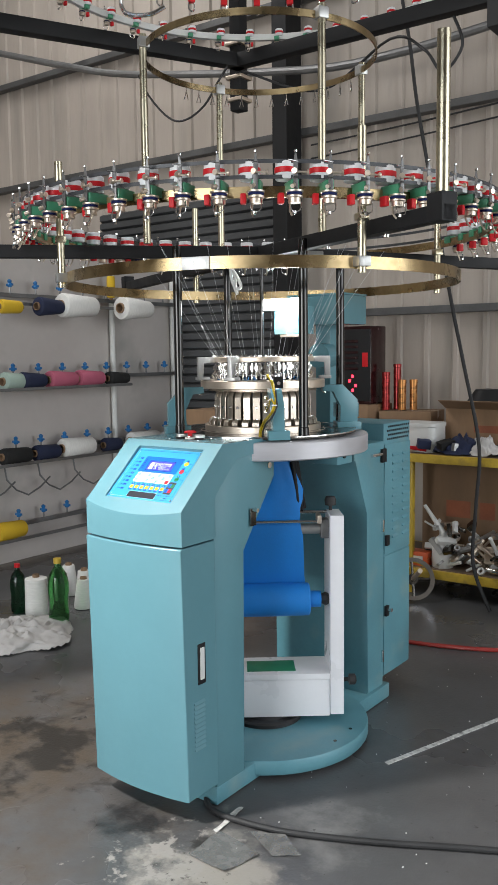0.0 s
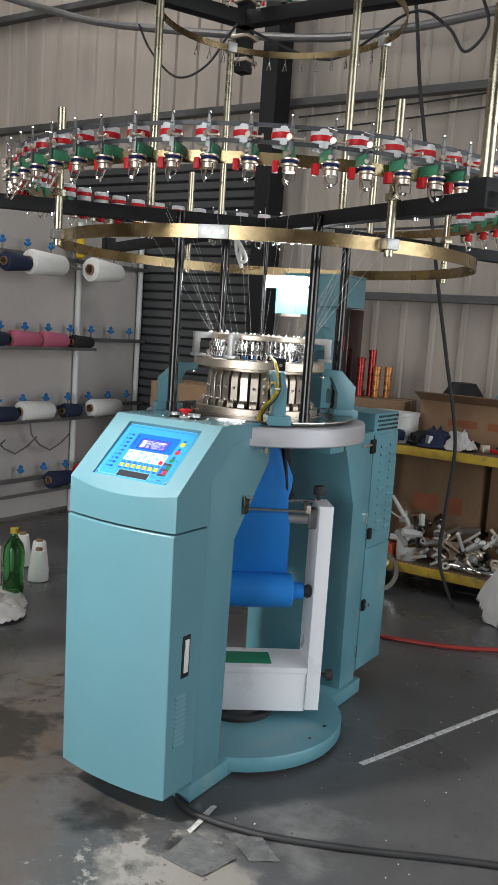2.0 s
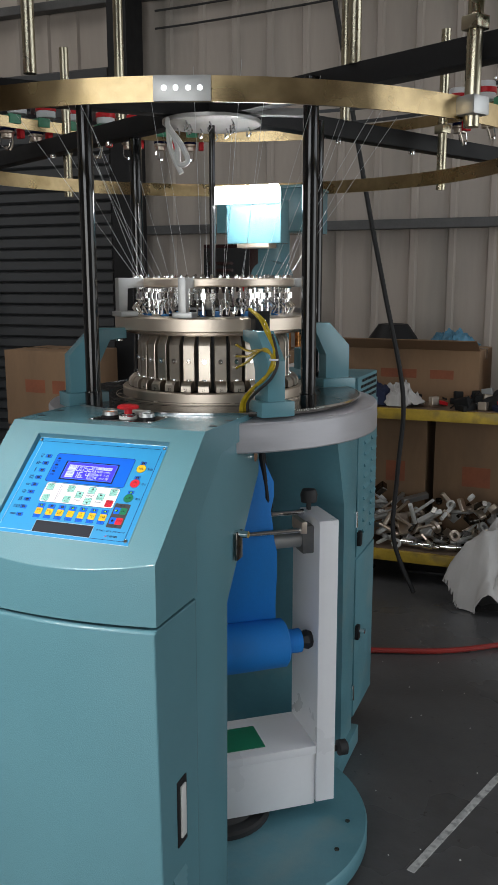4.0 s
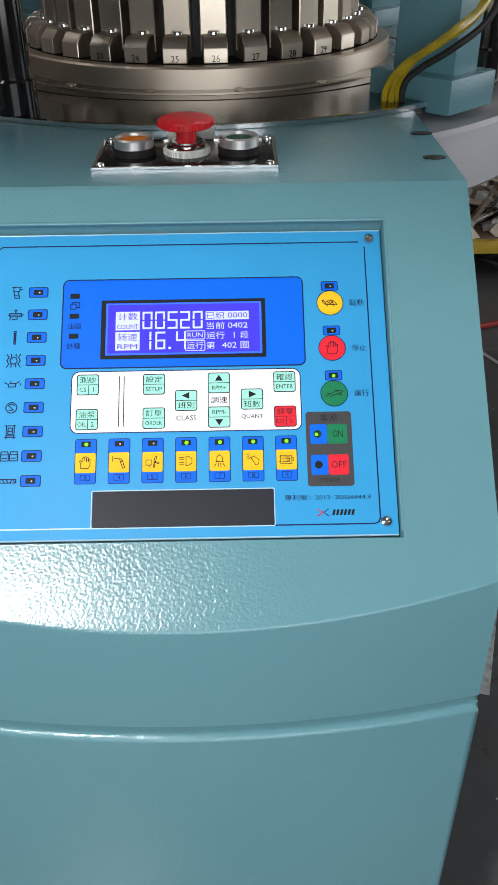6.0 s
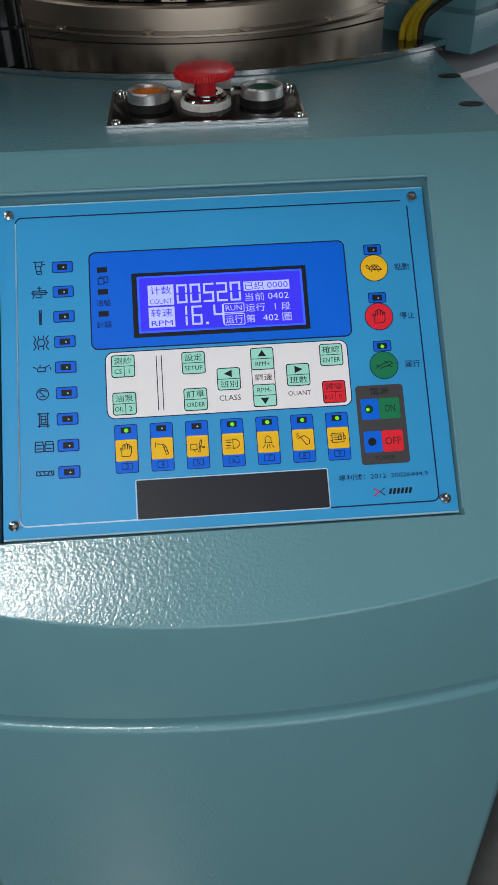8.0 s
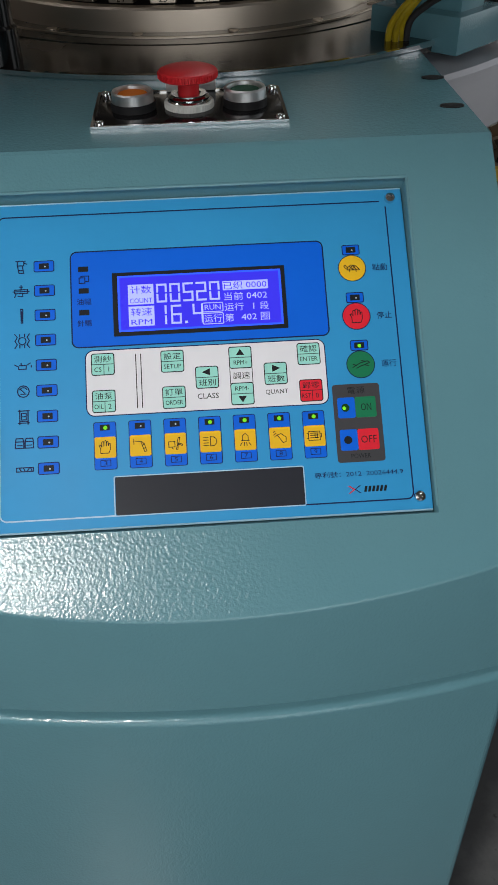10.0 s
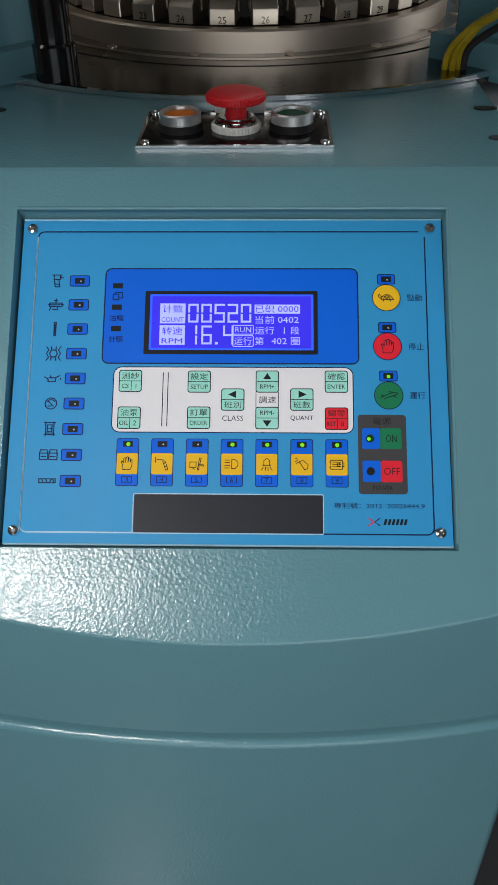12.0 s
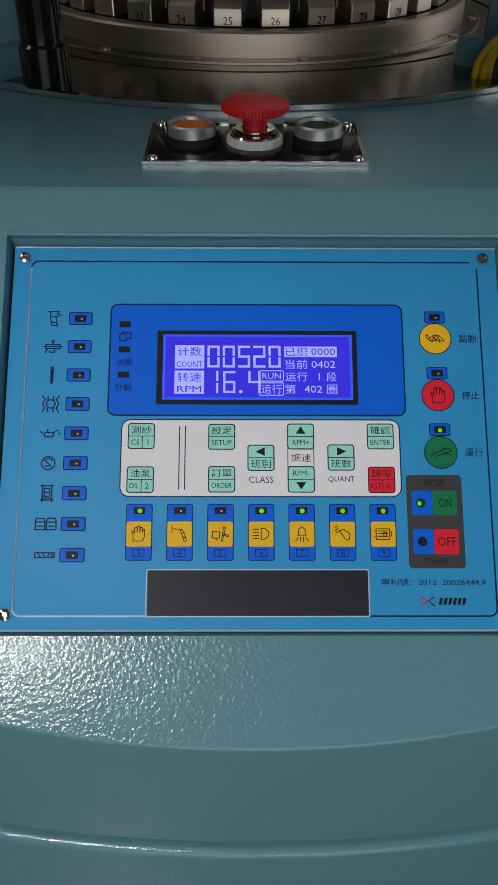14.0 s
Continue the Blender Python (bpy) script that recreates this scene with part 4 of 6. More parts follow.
def key(u, v, top, bottom, mat=MINT, split=True, arrow=None):
    flat("key", u - 6.9, u + 6.9, v - 6.8, v + 6.8, 0.45, mat, 1.4)
    outline("key_edge", u - 6.9, u + 6.9, v - 6.8, v + 6.8, 1.4, 0.55, 0.5, INK)
    strokes("key_rule", [[(u - 6.4, v), (u + 6.4, v)]], 0.4, 0.52, INK)
    for s, dv in ((top, 3.3), (bottom, -3.3)):
        if s in ("<", ">", "^", "v"):
            tri = {"<": ((-3, 0), (2, 2.3), (2, -2.3)), ">": ((3, 0), (-2, -2.3), (-2, 2.3)), "^": ((0, 2.2), (-2.6, -1.8), (2.6, -1.8)), "v": ((0, -2.2), (2.6, 1.8), (-2.6, 1.8))}[s]
            part("key_arrow", prism([((u + a) * MM, (v + dv + b) * MM) for a, b in tri], 0.4 * MM, 0.62 * MM, "z"), INK, panel)
        elif "|" in s:
            a, b = s.split("|")
            strokes("key_rule", [[(u + 0.6, v), (u + 0.6, v - 6.6)]], 0.4, 0.52, INK)
            lettering(a, u - 3.1, v + dv, 2.9, INK, 0.6, min(5.6, 2.2 * len(a)))
            lettering(b, u + 3.6, v + dv, 3.1, INK, 0.6)
        else:
            wide = ord(s[0]) > 999
            lettering(s, u, v + dv, 4.3 if wide else 2.8, INK, 0.6, 10.5 if wide else min(11, 2.15 * len(s)))


key(-61.6, -3.9, "測紗", "CS|1")
key(-61.6, -27.4, "油泵", "OIL|2")
key(-18.8, -4.2, "設定", "SETUP")
key(-18.7, -27.2, "訂單", "ORDER")
key(2.1, -15.6, "<", "班別")
key(23.3, -4.0, "^", "RPM+")
key(23.3, -27.2, "RPM-", "v")
strokes("key_rule", [[(16.4, -10.8), (16.4, -20.4)], [(30.2, -10.8), (30.2, -20.4)]], 0.45, 0.3, INK)
lettering("調速", 23.4, -15.6, 4.4, INK, 0.35, 10.5)
key(44.6, -15.4, ">", "班數")
key(65.9, -3.9, "確認", "ENTER")
key(65.8, -27.4, "歸零", "RST|0", PRED)
lettering("CLASS", 2.2, -27.4, 3.4, INK, 0.35, 13)
lettering("QUANT", 44.6, -27.2, 3.4, INK, 0.35, 14)
# row of yellow function keys
HAND = [(-2.6, -3.4), (-2.6, -0.6), (-3.4, 0.8), (-2.8, 1.4), (-1.9, 0.2), (-1.9, 2.8), (-1.2, 3.2), (-0.8, 2.8), (-0.8, 0.6), (-0.6, 3.4), (0.2, 3.7), (0.6, 3.4), (0.5, 0.6), (0.9, 3.0), (1.6, 3.0), (1.7, 0.6), (2.1, 2.0), (2.7, 2.0), (2.7, -1.4), (1.8, -3.4), (-2.6, -3.4)]
FUNCS = [
    [HAND],
    [[(-3.6, 3.6), (-3.6, 0.6)], [(-2.8, 2.4), (0.8, 2.0), (2, 0.8), (1, -0.2)], [(0.4, 1.6), (2.2, -3.6), (3.4, -3.4), (2, 1)], [(1.4, -1.6), (3, -1.8)]],
    [[(-3.8, 1), (-0.4, 1), (-0.4, -2), (-3.8, -2), (-3.8, 1)], [(-2.2, -2), (-1.4, -3.2)], [(0.8, 0), (1.6, 3.2), (2.4, 3.2), (1.8, 0)], [(1.4, 0), (3.8, -0.6), (3.6, -1.4), (1.2, -0.4)], [(1, -0.4), (0.4, -3.4), (1.2, -3.4), (1.4, -0.4)]],
    [[(-3.8, 2.2), (-1.2, 2.2)], [(-3.8, 0.8), (-1.2, 0.8)], [(-3.8, -0.8), (-1.2, -0.8)], [(-3.8, -2.2), (-1.2, -2.2)], [(0, 2.6), (2, 2.4), (3.4, 1), (3.4, -1), (2, -2.4), (0, -2.6), (0, 2.6)]],
    [[(-1.6, -0.6), (-1.6, 2), (0, 3.4), (1.6, 2), (1.6, -0.6), (-1.6, -0.6)], [(-2.2, -0.6), (2.2, -0.6)], [(-1.8, -1.6), (-3, -3.4)], [(-0.6, -1.6), (-0.8, -3.6)], [(0.6, -1.6), (0.8, -3.6)], [(1.8, -1.6), (3, -3.4)]],
    [[(-1.4, 1.4), (1.6, -3), (3.2, -2.4), (3.4, 0), (0.6, 2.2), (-1.4, 1.4)], [(-3.6, 1.4), (-2.2, 2.6)], [(-3, 0.4), (-1.4, 1.6)], [(-3.6, 3), (-2.6, 3.6)]],
    [[(-3.4, 2.4), (3, 2.4), (3, -2.6), (-3.4, -2.6), (-3.4, 2.4)], [(-4.2, 1.4), (-3.4, 1.4)], [(-4.2, -1.4), (-3.4, -1.4)], [(-2.4, 1.4), (2, 1.4)], [(-2.4, 0.2), (2, 0.2)], [(-2.4, -1.2), (2, -1.2)], [(0.2, 0.8), (1.6, 0.8), (1.6, -1), (0.2, -1), (0.2, 0.8)], [(3, 1), (3.8, 1), (3.8, -1), (3, -1)]],
]
for i in range(7):
    u = -61.6 + i * 21.22
    flat("key_field", u - 6.6, u + 6.6, -69.6, -40.6, 0.25, DEEP, 1.2)
    outline("key_edge", u - 6.7, u + 6.7, -69.7, -40.5, 1.2, 0.4, 0.28, NAVY)
    flat("lamp_window", u - 3.0, u + 3.0, -45.6, -42.0, 0.42, INK, 0.2)
    if i in (0, 3, 4, 5, 6):
        disc("lamp_lens", u, -43.7, 1.6, 0.55, LENS)
        disc("lit_lamp", u + 0.3, -44.0, 1.25, 0.7, LED_ON)
    else:
        disc("lamp_bulb", u + 0.5, -44.0, 0.55, 0.6, BULB)
    flat("key", u - 6.4, u + 6.4, -62.6, -49.6, 0.5, YEL, 1.0)
    strokes("icon", FUNCS[i], 0.45, 0.58, INK, (u, -56), 1.1)
    outline("number_frame", u - 3, u + 3, -67.6, -64.0, 0.2, 0.4, 0.34, NAVY)
    lettering(str(i + 3), u, -65.8, 2.6, NAVY, 0.34, 2.0)
# round keys
TURTLE = [[(-3.4, -1.2), (-3, 0.6), (-1, 2.0), (1.6, 1.8), (3.2, 0.2), (4.4, -1.4), (-3.4, -1.2)], [(-3.2, 0.2), (-4.6, 2.2), (-5.4, 1.6), (-5, 0.4), (-3.6, -0.6)], [(-2, -1.3), (-2.2, -2.4)], [(2, -1.3), (2.2, -2.4)], [(-2, 1.2), (0.6, -1.2)], [(0, 1.9), (2.4, -1.2)], [(2, 1.4), (-0.6, -1.2)], [(0.2, 1.8), (-2.4, -1.2)]]
RABBIT = [[(-5.4, -1.8), (-3, -0.4), (-0.6, 0.8), (2, 1.6), (4, 2.0), (5.4, 1.0), (4.0, 0.4), (2, -0.4), (-0.6, -1.2), (-3, -2.4)], [(2.6, 1.8), (0.2, 2.4)], [(-3, -0.6), (-5, 0.2)], [(2, -0.4), (4.6, -1.2)]]
for v, mt, art, lit, word in ((51.1, YEL, TURTLE, False, "點動"), (19.0, PRED, [[(a * 1.25, b * 1.25) for a, b in HAND]], False, "停止"), (-12.5, PGREEN, RABBIT, True, "運行")):
    disc("round_key", 97.9, v, 8.6, 0.5, mt)
    ring = [(97.9 + 8.7 * math.cos(k * math.pi / 20), v + 8.7 * math.sin(k * math.pi / 20)) for k in range(41)]
    strokes("key_edge", [ring], 0.5, 0.45, NAVY)
    strokes("icon", art, 0.5, 0.6, INK, (98.2, v), 1.0)
    led(98, v + 12.4, 5.4, 3.2, lit)
    lettering(word, 115.6, v, 4.6, NAVY, 0.35, 9.5)
# power keys
flat("power_field", 78.7, 108, -73.8, -24.8, 0.3, ink("panel_dark_grey", (0.05, 0.05, 0.055)), 2)
lettering("電源", 93.4, -28.8, 4.4, INK, 0.4, 11)
lettering("POWER", 93.2, -70.0, 2.9, INK, 0.4, 12)
for v0, v1, mt, word, lit in ((-46.2, -33.2, PGREEN, "ON", True), (-66.5, -53.4, PRED, "OFF", False)):
    flat("power_lamp_field", 81.2, 92.0, v0, v1, 0.45, DEEP, 1.2)
    flat("power_key", 92.2, 105.0, v0, v1, 0.5, mt, 1.2)
    lettering(word, 98.8, (v0 + v1) / 2, 4.6, INK, 0.62, 3.2 * len(word))
    disc("lamp_lens", 86, (v0 + v1) / 2, 2.5, 0.9, LENS if lit else INK)
    if lit:
        disc("lit_lamp", 85.2, (v0 + v1) / 2 - 0.3, 1.2, 1.0, LED_ON)
flat("name_strip", -56.4, 57.0, -97.8, -74.8, 0.35, CHAR, 1)
outline("strip_edge", -57, 57.4, -98.2, -74.4, 1, 0.6, 0.36, LIGHTLINE)
lettering("專利號：2012  20026444.9", 90.8, -80.8, 3.6, NAVY, 0.3, 54)
# maker's mark and model as plain shapes
part("maker_mark", prism([(0.0835, -0.0928), (0.0868, -0.0905), (0.0835, -0.0882), (0.0846, -0.0882), (0.0880, -0.0905), (0.0846, -0.0928)], 0.0, 0.0003, "z"), PRED, panel)
part("maker_mark", prism([(0.0915, -0.0928), (0.0882, -0.0905), (0.0915, -0.0882), (0.0904, -0.0882), (0.0876, -0.0905), (0.0904, -0.0928)], 0.0, 0.00034, "z"), NAVY, panel)
for k in range(6):
    u = 0.0930 + k * 0.0024
    part("model_bar", prism([(u, -0.0923), (u + 0.0015, -0.0923), (u + 0.0024, -0.0888), (u + 0.0009, -0.0888)], 0.0, 0.0003, "z"), INK, panel)
# stamped numbers on the cam blocks
for k in range(-3, 4):
    lettering(str(26 + k), 0, 0, 6.0, STEEL_DARK, 0.0, 7.4, cyl, spin(-84.4 + 11.25 * k) @ pose(0.1984, 0, 1.1835, 90, 0, 90))

# ---- rings, arms and tubes over the machine ----
def band(r, z0, z1, t=0.005, segs=160):
    return lathe([(r - t, z0), (r, z0), (r, z1), (r - t, z1)], segs, closed=True)


lower_ring = part("lower_ring", band(0.70, 1.668, 1.704), BRASS, machine, "worn brass ring")
sp = box(0.7005, 0.7035, -0.042, 0.042, 1.668, 1.704, 0.001)
part("splice_plate", sp, ALU, lower_ring, m=spin(-70))
for k in (-0.026, -0.009, 0.009, 0.026):
    part("splice_screw", rod((0.7035, k, 1.686), (0.7055, k, 1.686), 0.004, 10), CHROME, lower_ring, m=spin(-70))
for a in (-31, 54, 149, 238):
    t = part("ring_tube", rod(polar(0.715, a, 1.655), polar(0.715, a, 2.06), 0.0125, 20), TUBE, machine)
    part("tube_clamp", box(-0.018, 0.020, -0.020, 0.020, 1.672, 1.702, 0.004), ALU, t, m=spin(a, 0.715))
    part("tube_clamp", box(-0.016, 0.016, -0.016, 0.016, 1.80, 1.822, 0.003), TUBE, t, m=spin(a, 0.715))
top_ring = part("top_ring", band(0.411, 2.458, 2.480), BRASS, machine, "worn brass ring")
for a in (-27, 60, 148, 236):
    t = part("ring_tube", rod(polar(0.418, a, 1.81), polar(0.418, a, 2.50), 0.0125, 20), TUBE, machine)
    part("tube_clamp", box(-0.018, 0.018, -0.018, 0.018, 2.455, 2.49, 0.004), ALU, t, m=spin(a, 0.415))
for i in range(14):
    a = 60 + i * 8.4
    p = polar(0.411, a, 2.458)
    part("yarn_eye", pipe([p, p + Vector((0, 0, -0.014)), p + polar(0.009, a + 70, -0.045), p + polar(-0.007, a + 70, -0.045), p + Vector((0.001, 0, -0.016))], 0.0019, 6, smooth_steps=1), CHROME, top_ring)
for a, l in ((-25, 0.99), (62, 2.3), (152, 1.6), (225, 1.75)):
    arm = part("arm", box(0.0, l, -0.021, 0.021, 1.768, 1.812, 0.003), BLACK, machine, "black square steel arm", m=spin(a))
    part("arm_end", box(l - 0.06, l, -0.026, 0.026, 1.766, 1.842, 0.003), BLACK, arm)
    for r in (0.418, 0.715):
        part("arm_bolt", rod((r, 0.008, 1.758), (r, 0.008, 1.769), 0.009, 12), CHROME, arm)
part("corner_tube", rod(polar(0.962, -25, 1.842), polar(0.962, -25, 2.25), 0.0175, 28), TUBE, machine, "thick yellowed zinc tube")
feeder_ring = part("feeder_ring", band(0.800, 1.842, 1.872), BRASS, machine, "worn brass ring")
BELT = material("dark_toothed_belt", (0.055, 0.058, 0.065), 0.5, vary=0.15)
for z in (1.924, 1.884):
    part("drive_belt", band(0.838, z, z + 0.010, 0.003), BELT, machine)


def yarn_feeder(m, group):
    """A positive yarn feeder: drum in red and white, green housing, steel wheel, eyelets."""
    f = thing("yarn_feeder", "yarn feeder with white and red drum, green housing", "yarn feeder", m, group)
    part("drum", lathe([(0, 0.050), (0.026, 0.050), (0.0275, 0.053), (0.0275, 0.094), (0.025, 0.097), (0, 0.097)], 20, m=Matrix.Translation((0.012, -0.018, 0))), CREAM, f)
    part("drum_band", lathe([(0.0270, 0.067), (0.0298, 0.068), (0.0298, 0.081), (0.0270, 0.082)], 20, m=Matrix.Translation((0.012, -0.018, 0))), RED, f)
    part("housing", prism([(-0.01, -0.018), (0.055, -0.010), (0.055, 0.010), (0.03, 0.014), (-0.01, 0.018)], 0.020, 0.046, "z", 0.003), GREEN, f, "green plastic housing")
    part("wheel", lathe([(0, -0.014), (0.017, -0.014), (0.017, -0.002), (0.022, 0.0), (0.022, 0.004), (0.017, 0.006), (0.017, 0.012), (0.023, 0.014), (0.023, 0.018), (0, 0.019)], 24, m=Matrix.Translation((0.043, 0, 0))), STEEL, f)
    part("wheel_belt", lathe([(0.0185, 0.0065), (0.0205, 0.007), (0.0205, 0.0125), (0.0185, 0.013)], 20, m=Matrix.Translation((0.043, 0, 0))), NAVY, f)
    b = box(0.058, 0.062, -0.006, 0.006, 0.020, 0.082, 0.001)
    prism([(-0.006, 0.082), (0.006, 0.082), (0.002, 0.110), (-0.002, 0.110)], 0.058, 0.062, "x", 0, b)
    box(0.006, 0.062, -0.006, 0.006, 0.046, 0.052, 0.001, b)
    part("bracket", b, GREY_BAR, f)
    part("bracket_ball", lathe([(0, -0.005), (0.0045, -0.002), (0.0045, 0.002), (0, 0.005)], 10, m=Matrix.Translation((0.060, 0, 0.115))), CHROME, f)
    d = rod((0.062, -0.002, 0.064), (0.070, -0.006, 0.064), 0.0075, 16)
    part("tension_knob", rod((0.060, -0.004, 0.030), (0.072, -0.012, 0.024), 0.0055, 10), STEEL, f)
    part("yarn_pin", rod((0.060, 0.006, 0.088), (0.064, -0.020, 0.092), 0.0022, 6), CHROME, f)
    rod((0.066, -0.004, 0.062), (0.070, 0.030, 0.060), 0.0028, 8, d)
    rod((0.070, 0.028, 0.060), (0.070, 0.032, 0.060), 0.007, 12, d)
    part("tension_disc", d, STEEL, f)
    part("sensor", box(0.016, 0.040, -0.042, -0.026, -0.014, 0.014, 0.004), RED, f, "red plastic stop sensor")
    part("eyelet", pipe([(0.052, -0.014, -0.012), (0.060, -0.012, -0.034), (0.062, 0.004, -0.038), (0.060, 0.014, -0.028), (0.055, 0.012, 0.0)], 0.0016, 6, smooth_steps=2), CHROME, f)
    part("eyelet_bead", lathe([(0, -0.006), (0.006, -0.003), (0.006, 0.003), (0, 0.006)], 10, m=Matrix.Translation((0.060, -0.004, -0.040))), CHROME, f)
    part("guide_arm", pipe([(0.030, -0.010, -0.012), (0.040, -0.012, -0.034), (0.048, -0.008, -0.046)], 0.003, 6, smooth_steps=2), STEEL, f)
    return f


FEEDERS = 54
proto = yarn_feeder(spin(-62, 0.800, 1.834), "yarn feeders on the brass ring")
for i in range(1, FEEDERS):
    a = (-62 + i * 360 / FEEDERS) % 360
    if 64 < a < 113:
        continue
    copy_thing(proto, spin(a, 0.800, 1.834) @ pose(0, 0, 0, 0, 0, (i * 37 % 11) - 5))

# the upper creel above the machine: ring with feeders hung in a black frame
upper = thing("upper_creel", "overhead creel ring hung in a black steel frame", "creel")
part("creel_ring", band(0.84, 2.815, 2.840, 0.02), PIPE, upper)
part("creel_ring", band(0.84, 3.005, 3.025, 0.02), PIPE, upper)
FRAME_PTS = [(-0.62, 0.70), (-1.16, -0.40), (-0.30, -1.25), (0.85, -0.75), (0.72, 0.72)]
for (ax, ay), (bx2, by2) in zip(FRAME_PTS, FRAME_PTS[1:] + FRAME_PTS[:1]):
    d = Vector((bx2 - ax, by2 - ay, 0))
    ang = math.degrees(math.atan2(d.y, d.x))
    part("frame_bar", box(-0.03, d.length + 0.03, -0.03, 0.03, -0.03, 0.03, 0.004), BLACK, upper, m=pose(ax, ay, 2.76, 0, 0, ang))
hang = part("hanger", box(-0.03, 0.03, -0.03, 0.03, 2.56, 6.0, 0.004), BLACK, upper, m=Matrix.Translation((-0.66, 0.76, 0)))
for z in (2.60, 2.70, 2.85):
    part("hanger_clamp", box(-0.045, 0.045, -0.045, 0.045, z, z + 0.016, 0.003), STEEL, hang)
for x, y in ((-0.30, -1.25), (0.85, -0.75)):
    part("hanger", box(x - 0.02, x + 0.02, y - 0.02, y + 0.02, 2.79, 6.0, 0.003), BLACK, upper)
for i in range(40):
    copy_thing(proto, spin(i * 9 + 3, 0.815, 2.80) @ Matrix.Scale(0.6, 4))["group"] = "yarn feeders on the overhead creel"
ub = thing("yarn_stop", "small red and chrome yarn stop hung from the creel", "yarn stop", spin(126, 0.84, 3.0), "yarn stops on the overhead creel")
part("body", box(-0.012, 0.012, -0.014, 0.014, -0.035, 0.006, 0.003), RED, ub)
part("hook", pipe([(0, -0.012, -0.034), (0.004, -0.014, -0.062), (0, 0, -0.07), (-0.004, 0.014, -0.062), (0, 0.012, -0.034)], 0.004, 8, smooth_steps=2), CHROME, ub)
for i in range(1, 36):
    copy_thing(ub, spin(126 + i * 10, 0.84, 3.0))
part("hook", pipe([(-0.66, 0.10, 3.0), (-0.67, 0.09, 2.93), (-0.72, 0.06, 2.87), (-0.70, 0.06, 2.80), (-0.62, 0.11, 2.79), (-0.57, 0.15, 2.82)], 0.009, 10), CHROME, upper, "bent steel hook")
part("cable", pipe([(-1.049, 0.5, 2.734), (-0.984, 0.5, 2.625), (-0.868, 0.5, 2.512), (-0.77, 0.5, 2.486), (-0.658, 0.5, 2.53), (-0.573, 0.5, 2.622), (-0.525, 0.5, 2.669)], 0.005, 8), RUBBER, upper)
part("cable", pipe([(-0.60, 0.72, 2.72), (-0.30, 0.9, 2.62), (0.1, 0.8, 2.73), (0.3, 0.70, 2.62), (0.38, 0.7, 2.52), (0.46, 0.70, 2.60), (0.42, 0.71, 2.72)], 0.006, 8), RUBBER, upper)
cb2 = box(-0.05, 0.06, -0.06, 0.06, -0.07, 0.03, 0.006)
part("cable_box", cb2, RUBBER, upper, m=Matrix.Translation((0.62, 0.72, 2.70)))

# yarns running from the ring down to the dial
YARN = material("pale_yarn_thread", (0.62, 0.64, 0.66), 0.6, vary=0.05)
rng = random.Random(5)
for i in range(24):
    a = i * 360 / 24 + rng.uniform(-2, 2)
    top = polar(0.32 + 0.06 * (i % 3), a + rng.uniform(-3, 3), 1.79)
    part("yarn", rod(polar(0.178, a, 1.425), top, 0.0004, 4), YARN, machine)

# ---- take-down frame with the knitted cloth under the bed ----
FABRIC = material("blue_knit_cloth", (0.006, 0.20, 0.62), 0.7, vary=0.10, scale=8, fine=260, bump=0.5, bump_scale=700, stretch=(1, 1, 0.5))
MAT_GREEN = material("green_cutting_mat", (0.01, 0.20, 0.10), 0.5, vary=0.1)
takedown = thing("takedown_frame", "white steel take-down frame turning on the base disc", "frame", spin(38))
for s in (1, -1):
    prof = [(-0.095, 0.10), (0.095, 0.10), (0.095, 0.755), (0.045, 0.845), (-0.095, 0.845)]
    pl = part("side_plate", prism([(y * s, z) for y, z in prof], 0.235 * s, 0.285 * s, "x", 0.003), WHITE, takedown)
    for z in (0.13, 0.30, 0.62):
        part("plate_screw", rod((0.284 * s, 0.05 * s, z), (0.2868 * s, 0.05 * s, z), 0.005, 12), CHROME, pl)
    part("knob", lathe([(0, 0), (0.008, 0), (0.008, 0.02), (0.02, 0.024), (0.02, 0.045), (0.012, 0.05), (0, 0.05)], 20, m=pose(0.285 * s, -0.06 * s, 0.22, 0, 90 * s, 0)), RUBBER, pl)
    part("top_knob", lathe([(0, 0.845), (0.006, 0.845), (0.006, 0.862), (0.020, 0.865), (0.022, 0.885), (0.017, 0.897), (0, 0.90)], 20, m=Matrix.Translation((0.25 * s, 0.02 * s, 0))), RUBBER, pl)
    part("bearing_block", box(min(0.205 * s, 0.235 * s), max(0.205 * s, 0.235 * s), -0.06, -0.01, 0.755, 0.825, 0.004), GREY_BAR, pl)
    part("roll_bearing", lathe([(0, 0.0), (0.02, 0.0), (0.026, 0.012), (0.018, 0.03), (0, 0.03)], 8, m=pose(0.235 * s, -0.045, 0.525, 0, -90 * s, 0)), RUBBER, pl)
chest = part("gear_box", box(-0.234, 0.234, -0.088, 0.088, 0.092, 0.232, 0.003), WHITE, takedown)
part("gear_box_lid", box(-0.236, 0.236, -0.093, 0.093, 0.233, 0.256, 0.003), WHITE, takedown)
part("green_mat", box(-0.07, 0.11, -0.06, 0.045, 0.2562, 0.2590, 0.0008), MAT_GREEN, takedown, "green rubber mat")
part("pedestal", lathe([(0.0, 0.083), (0.10, 0.083), (0.09, 0.093), (0, 0.093)], 32), RUBBER, takedown)
part("spreader_roller", rod((-0.206, -0.035, 0.787), (0.206, -0.035, 0.787), 0.019, 24), ALU, takedown)
part("press_rod", rod((-0.206, -0.075, 0.822), (0.206, -0.075, 0.822), 0.006, 14), CHROME, takedown)
part("press_rod", rod((-0.236, 0.02, 0.840), (0.236, 0.02, 0.840), 0.007, 14), CHROME, takedown)
